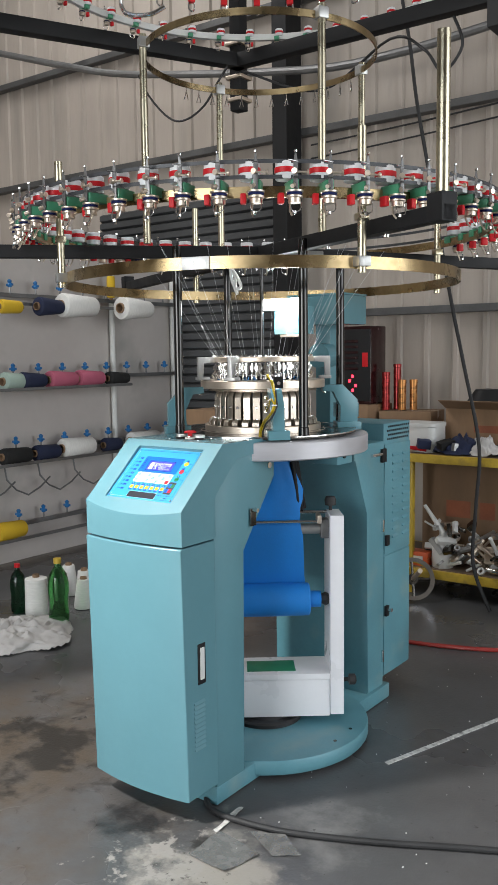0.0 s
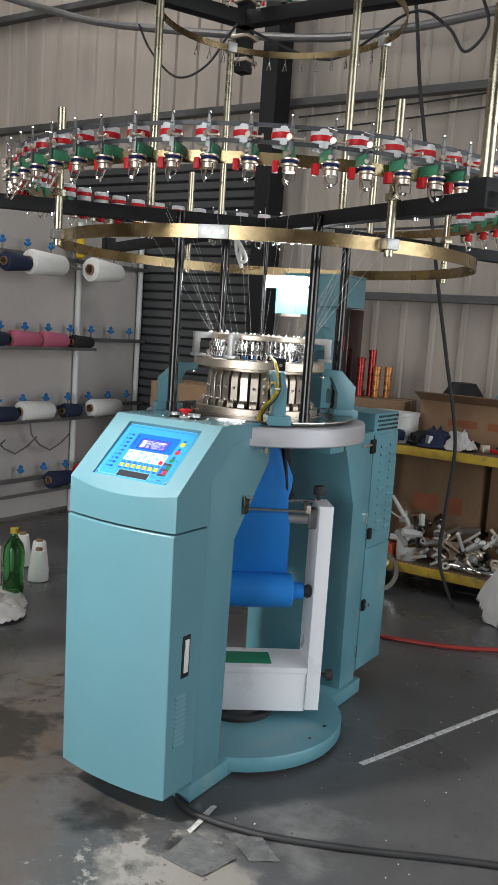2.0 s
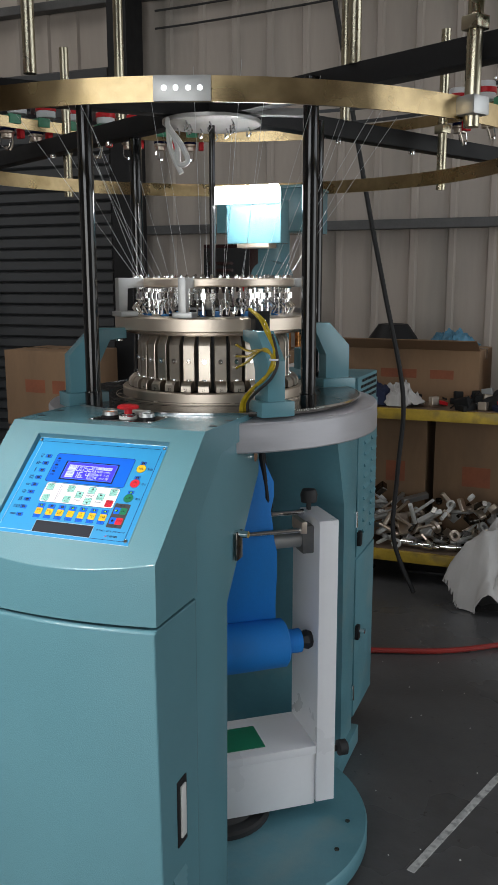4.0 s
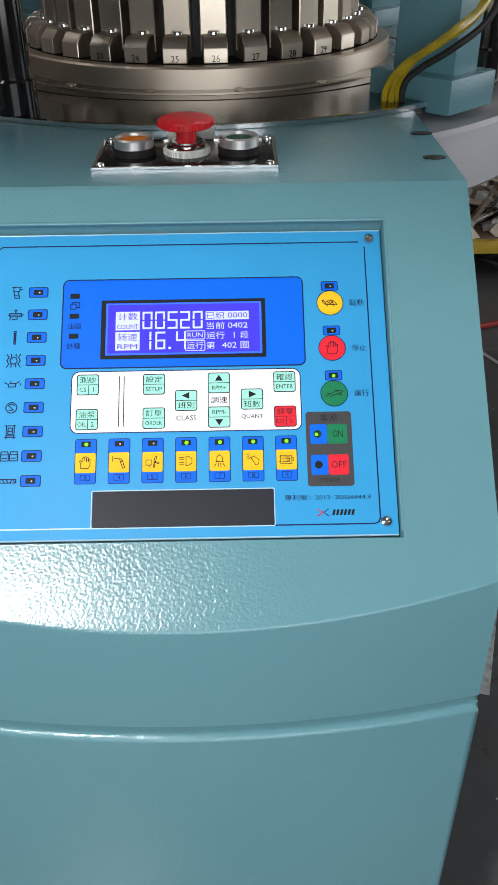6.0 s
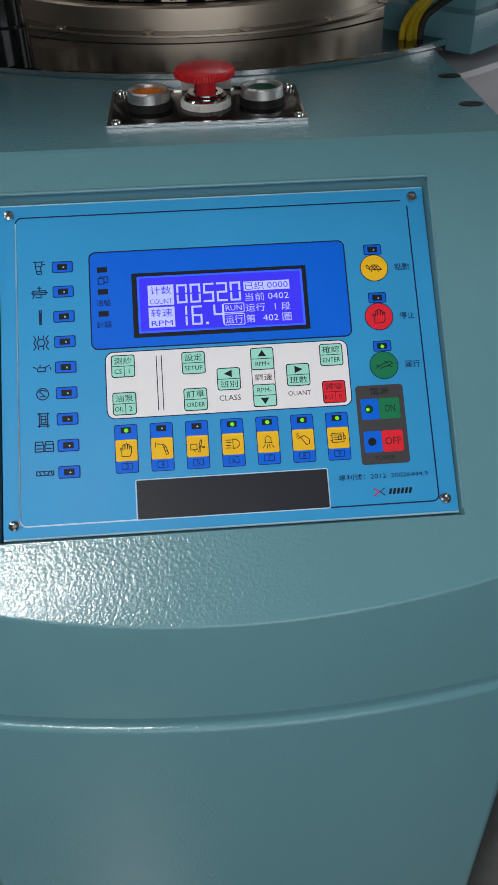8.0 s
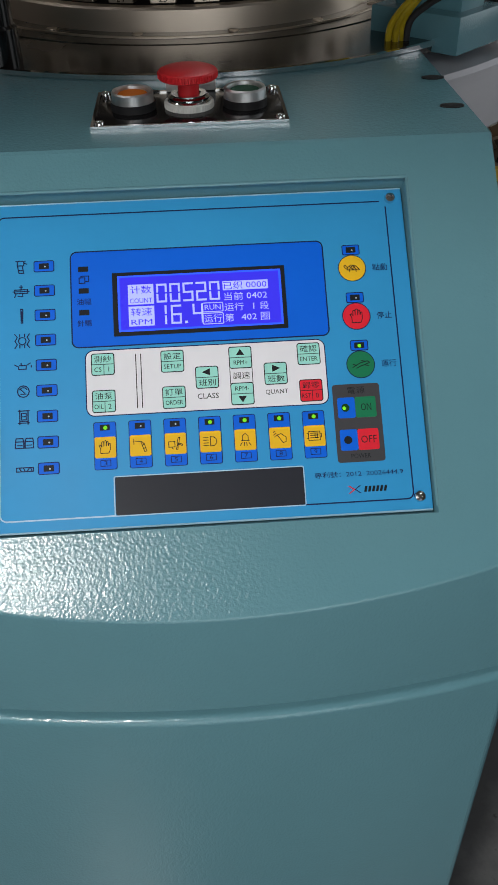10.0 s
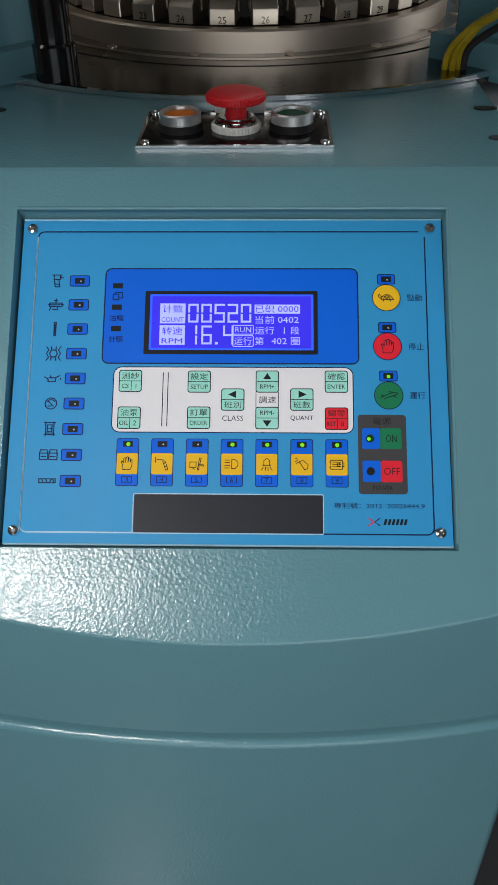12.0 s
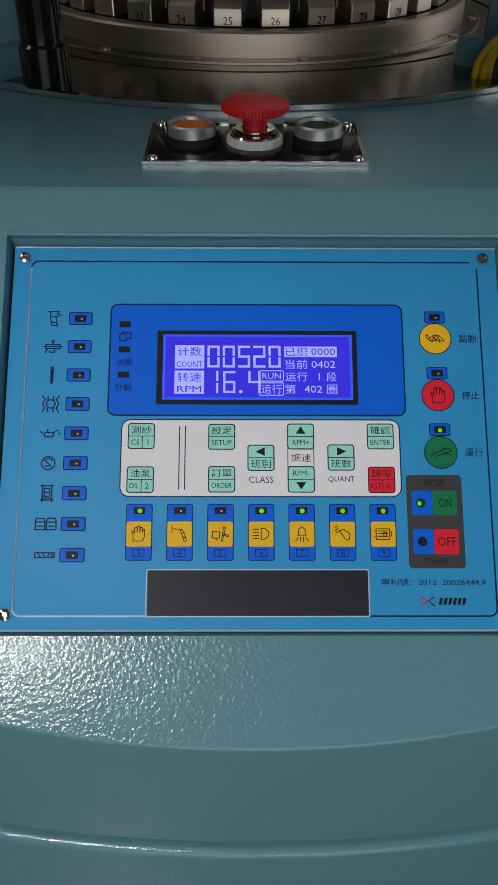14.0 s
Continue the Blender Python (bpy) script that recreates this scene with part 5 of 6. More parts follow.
part("lever", box(0.19, 0.205, -0.09, -0.02, 0.815, 0.845, 0.003), STEEL, takedown)
core = part("roll_core", rod((-0.205, -0.045, 0.525), (0.205, -0.045, 0.525), 0.030, 24), FABRIC, takedown)
rolled = part("cloth_roll", lathe([(0, -0.164), (0.054, -0.164), (0.060, -0.159), (0.0615, 0.0), (0.060, 0.159), (0.054, 0.164), (0, 0.164)], 48, m=pose(0, -0.045, 0.525, 0, 90, 0)), FABRIC, takedown, "roll of bright blue knitted cloth")
bm = bmesh.new()
rings = []
for a, b, z, y in ((0.085, 0.050, 1.10, 0.0), (0.098, 0.045, 1.04, 0.0), (0.125, 0.034, 0.98, -0.005), (0.146, 0.022, 0.93, -0.012), (0.143, 0.012, 0.895, -0.020), (0.132, 0.006, 0.862, -0.030), (0.130, 0.003, 0.83, -0.055), (0.131, 0.003, 0.80, -0.060), (0.140, 0.003, 0.765, -0.055), (0.143, 0.003, 0.70, -0.046), (0.146, 0.003, 0.62, -0.028), (0.150, 0.003, 0.575, -0.018), (0.150, 0.003, 0.54, -0.012)):
    rings.append([bm.verts.new((a * math.cos(radians(k * 10)), y + b * math.sin(radians(k * 10)) + 0.0025 * math.sin(k * 1.7) * (z > 0.9), z)) for k in range(36)])
for p, q in zip(rings, rings[1:]):
    for k in range(36):
        bm.faces.new((p[k], p[(k + 1) % 36], q[(k + 1) % 36], q[k]))
part("knitted_cloth", bm, FABRIC, takedown, "bright blue knitted cloth tube")
for k in range(3):
    part("black_rod", rod((0.13 + k * 0.012, 0.03 * k - 0.02, 0.85), (0.10 + k * 0.01, 0.03 * k - 0.02, 1.075), 0.008, 10), BLACK, takedown)

# ---- yarn rack along the west side ----
RX = -2.85
rack = thing("yarn_rack", "yarn rack of grey bars before a grey sheet, with blue pegs", "rack")
part("backing_sheet", box(RX - 0.10, RX - 0.08, -1.6, 2.80, 0.03, 2.16, 0.003), BOARD, rack, "plain grey backing sheet")
for y in (-0.75, 0.70, 2.11, 2.80):
    part("upright", rod((RX - 0.05, y, 0.0), (RX - 0.05, y, 2.12), 0.021, 16), PIPE, rack, "white painted pipe")
CONE_COLOURS = {
    "white": YARN_WHITE,
    "navy": material("navy_yarn", (0.012, 0.018, 0.05), 0.85, vary=0.15, fine=300, bump=0.6, bump_scale=500),
    "pink": material("pink_yarn", (0.42, 0.10, 0.16), 0.85, vary=0.1, fine=300, bump=0.6, bump_scale=500),
    "yellow": material("yellow_yarn", (0.62, 0.40, 0.02), 0.85, vary=0.1, fine=300, bump=0.6, bump_scale=500),
    "black": material("black_yarn", (0.012, 0.012, 0.012), 0.85, vary=0.2, fine=300, bump=0.6, bump_scale=500),
    "red": material("red_yarn", (0.42, 0.015, 0.02), 0.85, vary=0.1, fine=300, bump=0.6, bump_scale=500),
    "mint": material("mint_yarn", (0.36, 0.46, 0.40), 0.85, vary=0.1, fine=300, bump=0.6, bump_scale=500),
}
ROWS_OF_BARS = [(1.84, 0.07), (1.285, 0.05), (0.795, 0.06), (0.30, 0.10)]
for z, out in ROWS_OF_BARS:
    part("bar", box(RX - 0.012, RX + 0.012, -1.6, 2.82, z - 0.014, z + 0.014, 0.002), GREY_BAR, rack)
    part("bar", box(RX + 0.14, RX + 0.16, -1.6, 2.1, z - 0.075, z - 0.055, 0.002), GREY_BAR, rack)
    for k in range(20):
        y = -1.45 + k * 0.215
        at = Matrix.Translation((RX, y, z))
        pg = part("peg", rod((RX, y, z + 0.012), (RX, y, z + 0.055), 0.006, 10), GREY_BAR, rack)
        lb = lathe([(0, 0.05), (0.014, 0.052), (0.018, 0.066), (0.012, 0.08), (0.016, 0.094), (0.006, 0.104), (0, 0.105)], 10, m=at)
        box(RX - 0.03, RX + 0.03, y - 0.008, y + 0.008, z + 0.060, z + 0.076, 0.003, lb)
        part("peg_clip", lb, BLUE_PLASTIC, pg, "blue plastic yarn clip")
for y in (0.72, 1.02, 1.30, 1.62):
    part("hook_wire", pipe([(RX + 0.02, y, 0.78), (RX + 0.03, y, 0.62), (RX + 0.05, y + 0.16, 0.50), (RX + 0.04, y + 0.36, 0.60)], 0.006, 8, smooth_steps=2), GREY_BAR, rack)


def yarn_cone(colour, m, length=0.20, r0=0.075, r1=0.055, half=""):
    """A cone of yarn wound on a paper tube, its axis along local z."""
    c = thing("yarn_cone", f"{colour} yarn wound on a brown paper cone{half}", "yarn cone", m, "yarn cones on the rack")
    part("winding", lathe([(r0 * 0.45, 0.0), (r0 * 0.92, 0.004), (r0, 0.018), (r1 + (r0 - r1) * 0.5, length * 0.5), (r1, length - 0.014), (r1 * 0.9, length - 0.002), (r1 * 0.4, length)], 36), CONE_COLOURS[colour], c)
    part("paper_tube", lathe([(r0 * 0.36, -0.012), (r0 * 0.44, -0.012), (r1 * 0.34, length + 0.022), (r1 * 0.26, length + 0.022)], 24, closed=True), CARD, c)
    return c


for colour, y, row, length, r0, r1 in (
        ("yellow", 0.86, 0, 0.16, 0.045, 0.04), ("navy", 1.16, 0, 0.20, 0.062, 0.045), ("white", 1.36, 0, 0.30, 0.082, 0.066), ("white", 1.92, 0, 0.30, 0.085, 0.060),
        ("mint", 0.98, 1, 0.16, 0.062, 0.05), ("navy", 1.12, 1, 0.20, 0.060, 0.045), ("pink", 1.36, 1, 0.24, 0.062, 0.048), ("pink", 1.62, 1, 0.24, 0.062, 0.048), ("black", 1.92, 1, 0.20, 0.052, 0.04),
        ("black", 0.95, 2, 0.22, 0.058, 0.05), ("navy", 1.22, 2, 0.20, 0.056, 0.048), ("white", 1.46, 2, 0.28, 0.072, 0.062), ("navy", 1.86, 2, 0.16, 0.054, 0.045), ("white", 2.14, 2, 0.30, 0.066, 0.060),
        ("yellow", 0.88, 3, 0.22, 0.065, 0.055), ("navy", 1.75, 3, 0.22, 0.065, 0.05), ("red", 2.05, 3, 0.26, 0.085, 0.07)):
    z = ROWS_OF_BARS[row][0]
    yarn_cone(colour, pose(RX + (0.235 if row == 0 else 0.085), y, z - (0.125 if row == 0 else 0.055) + r0 * 0.7, -90, 0, 0), length, r0, r1)
yarn_cone("yellow", pose(RX + 0.04, 2.02, 1.86), 0.16, 0.032, 0.03)

# ---- bottles, cones and a rag on the floor before the rack ----
GREEN_GLASS = glass("green_bottle_plastic", (0.10, 0.42, 0.12), 0.08)
DARK_GREEN = glass("dark_green_plastic", (0.03, 0.16, 0.07), 0.1)


def bottle(m, s, mat, label, cap):
    b = thing("bottle", label, "bottle", m)
    part("body", lathe([(0, 0.004), (0.030, 0.0), (0.042, 0.012), (0.045, 0.04), (0.042, 0.08), (0.042, 0.12), (0.046, 0.15), (0.046, 0.185), (0.038, 0.225), (0.020, 0.252), (0.014, 0.262), (0.014, 0.278), (0.0, 0.279)], 32, m=Matrix.Diagonal((s, s, s, 1))), mat, b)
    if cap:
        part("cap", lathe([(0, 0.273 * s), (0.017 * s, 0.273 * s), (0.017 * s, 0.295 * s), (0, 0.297 * s)], 20), cap, b)
    return b


bottle(pose(-2.02, 0.45, 0), 0.95, DARK_GREEN, "dark green plastic bottle with a red cap on the floor", RED)
bottle(pose(-1.67, 0.44, 0), 1.22, GREEN_GLASS, "large green plastic bottle on the floor", YELLOW_PAINT)
for k, (x, y, s) in enumerate(((-1.90, 0.48, 1.3), (-1.86, 0.80, 1.15), (-1.78, 0.72, 1.02), (-2.06, 0.86, 1.1))):
    c = thing("standing_cone", "white yarn cone standing on the floor", "yarn cone", pose(x, y, 0), "yarn cones on the floor")
    r = 0.062 if k == 0 else 0.055
    part("winding", lathe([(0, 0.0), (r, 0.004), (r * 1.02, 0.02), (r * 0.98, 0.16 * s) if k == 0 else (r * 0.66, 0.16 * s), (r * 0.6, 0.165 * s), (0, 0.166 * s)], 36), YARN_WHITE, c)
    part("paper_tube", lathe([(0.012, 0.165 * s), (0.020, 0.165 * s), (0.018, 0.178 * s), (0.012, 0.178 * s)], 20, closed=True), CARD, c)


def crumple(bm_size, seed, height, mat_scale=5.0):
    """A crumpled cloth: a fine sheet thrown into folds, with thickness."""
    bm = bmesh.new()
    sx, sy = bm_size
    n = 56
    grid = []
    for i in range(n + 1):
        row = []
        for j in range(n + 1):
            u, v = i / n - 0.5, j / n - 0.5
            rr = math.hypot(u, v) * 2
            edge = 1 + 0.25 * noise.noise((u * 3 + seed, v * 3, 0))
            h = max(0.0, 1 - (rr / edge) ** 2.2)
            z = height * h * (0.45 + 0.55 * abs(noise.noise((u * mat_scale, v * mat_scale, seed)))) + 0.028 * abs(noise.noise((u * 16, v * 13, seed + 4))) * (h ** 0.5)
            x = u * sx * edge + 0.05 * sx * noise.noise((u * 7, v * 7, seed + 9))
            y = v * sy * edge + 0.05 * sy * noise.noise((u * 7, v * 7, seed + 19))
            row.append(bm.verts.new((x, y, z + 0.006)))
        grid.append(row)
    for i in range(n):
        for j in range(n):
            c = (grid[i][j].co + grid[i + 1][j + 1].co) / 2
            if math.hypot(i / n - 0.5, j / n - 0.5) < 0.5:
                bm.faces.new((grid[i][j], grid[i + 1][j], grid[i + 1][j + 1], grid[i][j + 1]))
    bmesh.ops.delete(bm, geom=[v for v in bm.verts if not v.link_faces], context="VERTS")
    bmesh.ops.solidify(bm, geom=bm.faces[:], thickness=0.003)
    return bm


RAG = material("pale_rag_cloth", (0.48, 0.465, 0.45), 0.85, vary=0.08, scale=8, fine=120, bump=0.4, bump_scale=500)
ob = part("rag", crumple((0.62, 0.62), 2.0, 0.085, 10.0), RAG, None, m=pose(-1.72, 0.17, 0, 0, 0, 20))
tagged(ob, "crumpled off-white rag lying on the floor", "rag")

# ---- workbench along the north wall with its load ----
bench = thing("workbench", "yellow steel workbench with a shelf, loaded with parts", "workbench")
BX0, BX1, BY0, BY1 = -1.15, 1.9, 2.02, 2.72
TIMBER = material("worn_bench_board", (0.16, 0.11, 0.075), 0.7, vary=0.25, scale=4, fine=40, stretch=(0.3, 3, 3))
for z in (0.155, 0.835):
    part("board", box(BX0 + 0.02, BX1 - 0.02, BY0 + 0.03, BY1 - 0.03, z - 0.01, z + 0.006, 0.002), TIMBER, bench)
    part("front_rail", box(BX0, BX1, BY0, BY0 + 0.03, z - 0.045, z + 0.004, 0.003), YELLOW_PAINT, bench, "worn yellow painted rail")
    part("back_rail", box(BX0, BX1, BY1 - 0.03, BY1, z - 0.045, z + 0.004, 0.003), YELLOW_PAINT, bench)
for x in (BX0, -0.42, 0.75, BX1 - 0.04):
    for y in (BY0 + 0.032, BY1 - 0.072):
        part("leg", box(x, x + 0.04, y, y + 0.04, 0.0, 0.79, 0.003), YELLOW_PAINT, bench)


def carton(x, y, z, sx, sy, sz, turn, label, flaps=False, print_bars=True):
    """A cardboard carton with taped top, seam and printed bars."""
    c = thing("carton", label, "carton", pose(x, y, z, 0, 0, turn), "cardboard cartons on the bench")
    part("body", box(-sx / 2, sx / 2, -sy / 2, sy / 2, 0.0, sz, 0.004), CARD, c)
    part("tape", box(-sx / 2 - 0.001, sx / 2 + 0.001, -0.025, 0.025, sz - 0.05, sz + 0.0015, 0.0005), TAPE, c)
    if print_bars:
        part("print", box(-sx * 0.22, sx * 0.05, -sy / 2 - 0.0012, -sy / 2, sz * 0.45, sz * 0.62), PRINT, c)
        part("print", box(sx * 0.15, sx * 0.32, -sy / 2 - 0.0012, -sy / 2, sz * 0.45, sz * 0.62), PRINT, c)
    if flaps:
        part("flap", prism([(-sy / 2, sz), (-sy / 2 - 0.10, sz + 0.05), (-sy / 2 - 0.10, sz + 0.055), (-sy / 2, sz + 0.006)], -sx / 2, sx / 2, "x"), CARD, c)
    return c


TAPE = material("brown_tape", (0.24, 0.15, 0.08), 0.3, vary=0.1)
PRINT = material("faded_red_print", (0.30, 0.10, 0.05), 0.8, vary=0.2)
T = 0.841
carton(0.05, 2.47, T, 0.66, 0.34, 0.25, -4, "wide brown cardboard carton on the bench", True)
carton(-0.60, 2.50, T, 0.34, 0.30, 0.22, 8, "brown cardboard carton on the bench")
carton(-0.92, 2.40, T, 0.30, 0.30, 0.26, -4, "brown cardboard carton at the bench end")
carton(-1.9, 2.30, 0.0, 0.55, 0.40, 0.62, 5, "large brown carton on the floor")
carton(-1.95, 2.32, 0.62, 0.50, 0.38, 0.42, -4, "brown carton stacked on another carton")
carton(0.78, 2.47, T, 0.46, 0.36, 0.30, 10, "brown cardboard carton on the bench")
S = 0.161
carton(-0.16, 2.50, S, 0.56, 0.36, 0.60, 2, "tall brown carton on the bench shelf")
carton(0.42, 2.52, S, 0.50, 0.34, 0.58, -3, "tall brown carton on the bench shelf")
carton(0.98, 2.50, S, 0.52, 0.36, 0.55, 4, "tall brown carton on the bench shelf")
# lamp shade, signal cabinet and red bobbins
shade = thing("lampshade", "black metal lampshade lying on a carton", "lampshade", pose(-0.08, 2.45, T + 0.2525))
part("shade", lathe([(0.05, 0.0), (0.135, 0.0), (0.125, 0.04), (0.075, 0.11), (0.02, 0.115), (0.02, 0.108)], 10), BLACK, shade)
cab = thing("signal_cabinet", "dark cabinet with a glowing red lamp inside", "cabinet", pose(-0.93, 2.42, T + 0.262))
DARK_RED = material("dark_red_panel", (0.022, 0.005, 0.006), 0.2, vary=0.3, scale=12)
part("body", box(-0.13, 0.13, -0.10, 0.10, 0.0, 0.50, 0.006), DARK_RED, cab)
part("frame", box(-0.125, 0.125, -0.106, -0.100, 0.02, 0.48, 0.002), BLACK, cab)
RED_LIT = material("red_signal_light", (1.0, 0.03, 0.06), 0.4, vary=0.1, emit=3.0)
for k in range(5):
    part("lamp", box(-0.03 + 0.022 * (k % 3), -0.015 + 0.022 * (k % 3), -0.110, -0.106, 0.05 + 0.03 * k, 0.068 + 0.03 * k, 0.001), RED_LIT, cab, "glowing red signal lamp")
for k in range(6):
    part("tray", box(-0.10, 0.04, -0.109, -0.106, 0.22 + k * 0.035, 0.236 + k * 0.035, 0.001), DARK_RED, cab)
part("red_tag", box(0.07, 0.11, -0.110, -0.106, 0.24, 0.33, 0.001), RED, cab)
BOBBIN = material("red_foil_tube", (0.30, 0.02, 0.02), 0.25, 0.5, vary=0.3, scale=30)
GOLD = material("gold_foil_tube", (0.45, 0.20, 0.06), 0.3, 0.6, vary=0.3, scale=30)
for x, y, h, mt in ((-0.74, 2.41, 0.24, BOBBIN), (-0.705, 2.50, 0.29, BOBBIN), (-0.645, 2.45, 0.19, GOLD), (-0.59, 2.50, 0.19, GOLD)):
    b = thing("bobbin", "tall foil wrapped tube standing on a carton", "tube", pose(x, y, T + 0.2235), "foil wrapped tubes on a carton")
    part("tube", lathe([(0, 0), (0.024, 0), (0.024, h), (0.019, h + 0.002), (0.019, h - 0.02), (0, h - 0.02)], 20), mt, b)
    part("rim", lathe([(0.0235, h - 0.02), (0.0265, h - 0.018), (0.0265, h + 0.003), (0.0235, h + 0.004)], 20), mt, b)
tub = thing("tub", "white plastic tub lying on the bench", "tub", pose(-0.40, 2.20, T))
part("body", prism(rounded(-0.13, 0.13, -0.10, 0.10, 0.04), 0.0, 0.15, "z", 0.008), PIPE, tub)
part("lid", prism(rounded(-0.135, 0.135, -0.105, 0.105, 0.042), 0.15, 0.172, "z", 0.004), PIPE, tub)
for x, y, seed, mt, lb, sz in ((-0.12, 2.16, 3.3, CONE_COLOURS["navy"], "dark navy cloth heaped on the bench", (0.34, 0.26)), (0.03, 2.13, 7.1, RAG, "white crumpled cloth on the bench", (0.22, 0.18)), (0.55, 2.15, 5.5, CONE_COLOURS["black"], "black cloth heaped on the bench", (0.4, 0.2))):
    ob = part("cloth", crumple(sz, seed, 0.14), mt, None, m=pose(x, y, T + 0.001))
    tagged(ob, lb, "cloth")
sack = part("sack", crumple((0.42, 0.40), 11.0, 0.53, 3.0), RAG, None, m=pose(0.52, 1.93, 0.0))
tagged(sack, "crumpled white plastic sack on the floor by the bench", "sack")
bluebag = part("bag", crumple((0.24, 0.20), 8.0, 0.12), material("light_blue_bag", (0.08, 0.24, 0.36), 0.5, vary=0.4, scale=9), None, m=pose(0.22, 2.44, T + 0.2525))
tagged(bluebag, "light blue and white bag on a carton", "bag")
ORANGE_P = material("orange_plastic", (0.55, 0.09, 0.02), 0.4, vary=0.1)
tl = thing("power_tool", "orange and white power tool on the bench", "tool", pose(0.62, 2.12, T, 0, 0, 15))
part("body", prism(rounded(-0.10, 0.06, -0.03, 0.03, 0.028), 0.02, 0.085, "z", 0.006), ORANGE_P, tl)
part("grip", box(0.05, 0.19, -0.022, 0.022, 0.005, 0.06, 0.008), PIPE, tl)
part("foot", box(-0.08, 0.04, -0.025, 0.025, 0.0, 0.02, 0.003), BLACK, tl)
can = thing("oil_can", "cloudy plastic oil bottle on the shelf", "bottle", pose(-0.22, 2.14, S))
part("body", lathe([(0, 0), (0.06, 0), (0.065, 0.01), (0.065, 0.13), (0.05, 0.17), (0.022, 0.19), (0.022, 0.21), (0, 0.212)], 28), PIPE, can)
part("spout", rod((0, 0, 0.205), (-0.12, 0.0, 0.36), 0.016, 12, r2=0.010), PIPE, can)
ob_ = thing("orange_box", "small orange cardboard box on the shelf", "box", pose(-0.36, 2.12, S))
part("body", box(-0.07, 0.07, -0.045, 0.045, 0.0, 0.085, 0.003), ORANGE_P, ob_)
part("print", box(-0.03, 0.04, -0.0464, -0.045, 0.025, 0.06), PIPE, ob_)
# scrap machine parts heaped on the shelf, too many to count
rng = random.Random(11)
bm = bmesh.new()
for i in range(420):
    x = rng.uniform(-0.32, 1.75)
    y = rng.uniform(2.06, 2.30)
    hz = S + 0.012 + rng.random() ** 1.6 * (0.27 - 0.5 * abs(y - 2.2))
    m = pose(x, y, hz, rng.uniform(-50, 50), rng.uniform(-60, 60), rng.uniform(0, 360))
    k = rng.random()
    tmp = bmesh.new()
    if k < 0.45:
        a, b, c = rng.uniform(0.02, 0.07), rng.uniform(0.01, 0.03), rng.uniform(0.005, 0.018)
        box(-a, a, -b, b, -c, c, 0.002, tmp, 1)
    elif k < 0.75:
        rod((-rng.uniform(0.03, 0.10), 0, 0), (rng.uniform(0.03, 0.10), 0, 0), rng.uniform(0.004, 0.014), 10, tmp)
    else:
        r = rng.uniform(0.015, 0.04)
        lathe([(r * 0.5, -0.008), (r, -0.008), (r, 0.008), (r * 0.5, 0.008)], 14, tmp, closed=True)
    tmp.transform(m)
    tm = bpy.data.meshes.new("t")
    tmp.to_mesh(tm)
    tmp.free()
    n0 = len(bm.faces)
    bm.from_mesh(tm)
    bm.faces.ensure_lookup_table()
    pick = rng.choice((0, 0, 1, 2, 3))
    for f in bm.faces[n0:]:
        f.material_index = pick
    bpy.data.meshes.remove(tm)
scrap = part("scrap_parts", bm, [STEEL, ALU, STEEL_DARK, PIPE], None)
tagged(scrap, "heap of worn grey steel machine parts on the shelf", "scrap", "", "stuff")
bm = bmesh.new()
for i in range(150):
    x, y = rng.uniform(-0.95, 1.7), rng.uniform(2.06, 2.34)
    a, b, c = rng.uniform(0.01, 0.05), rng.uniform(0.01, 0.03), rng.uniform(0.006, 0.03)
    tmp = box(-a, a, -b, b, -c, c, 0.002, None, 1) if i % 3 else rod((-a, 0, 0), (a * 1.5, 0, 0), c * 0.5, 10)
    tmp.transform(pose(x, y, T + c + rng.random() ** 2 * 0.04, rng.uniform(-15, 15), rng.uniform(-15, 15), rng.uniform(0, 360)))
    tm = bpy.data.meshes.new("t")
    tmp.to_mesh(tm)
    tmp.free()
    n0 = len(bm.faces)
    bm.from_mesh(tm)
    bm.faces.ensure_lookup_table()
    pick = rng.choice((0, 1, 2, 2, 3, 4))
    for f in bm.faces[n0:]:
        f.material_index = pick
    bpy.data.meshes.remove(tm)
tools = part("small_tools", bm, [STEEL, ALU, BLACK, CONE_COLOURS["navy"], RED], None)
tagged(tools, "small tools and parts strewn over the bench top", "tools", "", "stuff")
for x, turn in ((0.12, 78), (0.22, 96), (0.60, 88)):
    p = thing("chrome_shaft", "stepped chrome shaft lying on the shelf edge", "shaft", pose(x, 2.10, S + 0.021, 0, 90, turn - 90), "chrome shafts on the shelf")
    part("shaft", lathe([(0, -0.12), (0.012, -0.12), (0.012, -0.06), (0.020, -0.058), (0.020, 0.0), (0.014, 0.002), (0.014, 0.05), (0.020, 0.052), (0.020, 0.10), (0.010, 0.102), (0.010, 0.13), (0, 0.13)], 20), CHROME, p)
fly = thing("flywheel", "steel flywheel with a shaft leaning under the bench", "flywheel", pose(-0.30, 1.90, 0.125, 65, 0, 35))
part("rim", lathe([(0.10, -0.012), (0.125, -0.012), (0.125, 0.012), (0.10, 0.012)], 36, closed=True), CHROME, fly)
part("hub", lathe([(0.0, -0.02), (0.03, -0.02), (0.03, 0.02), (0.0, 0.02)], 20), STEEL_DARK, fly)
part("shaft", rod((0, 0, 0.02), (0, 0, 0.26), 0.014, 14), STEEL, fly)
for k in range(4):
    part("spoke", rod(polar(0.028, k * 90), polar(0.102, k * 90), 0.008, 8), STEEL_DARK, fly)
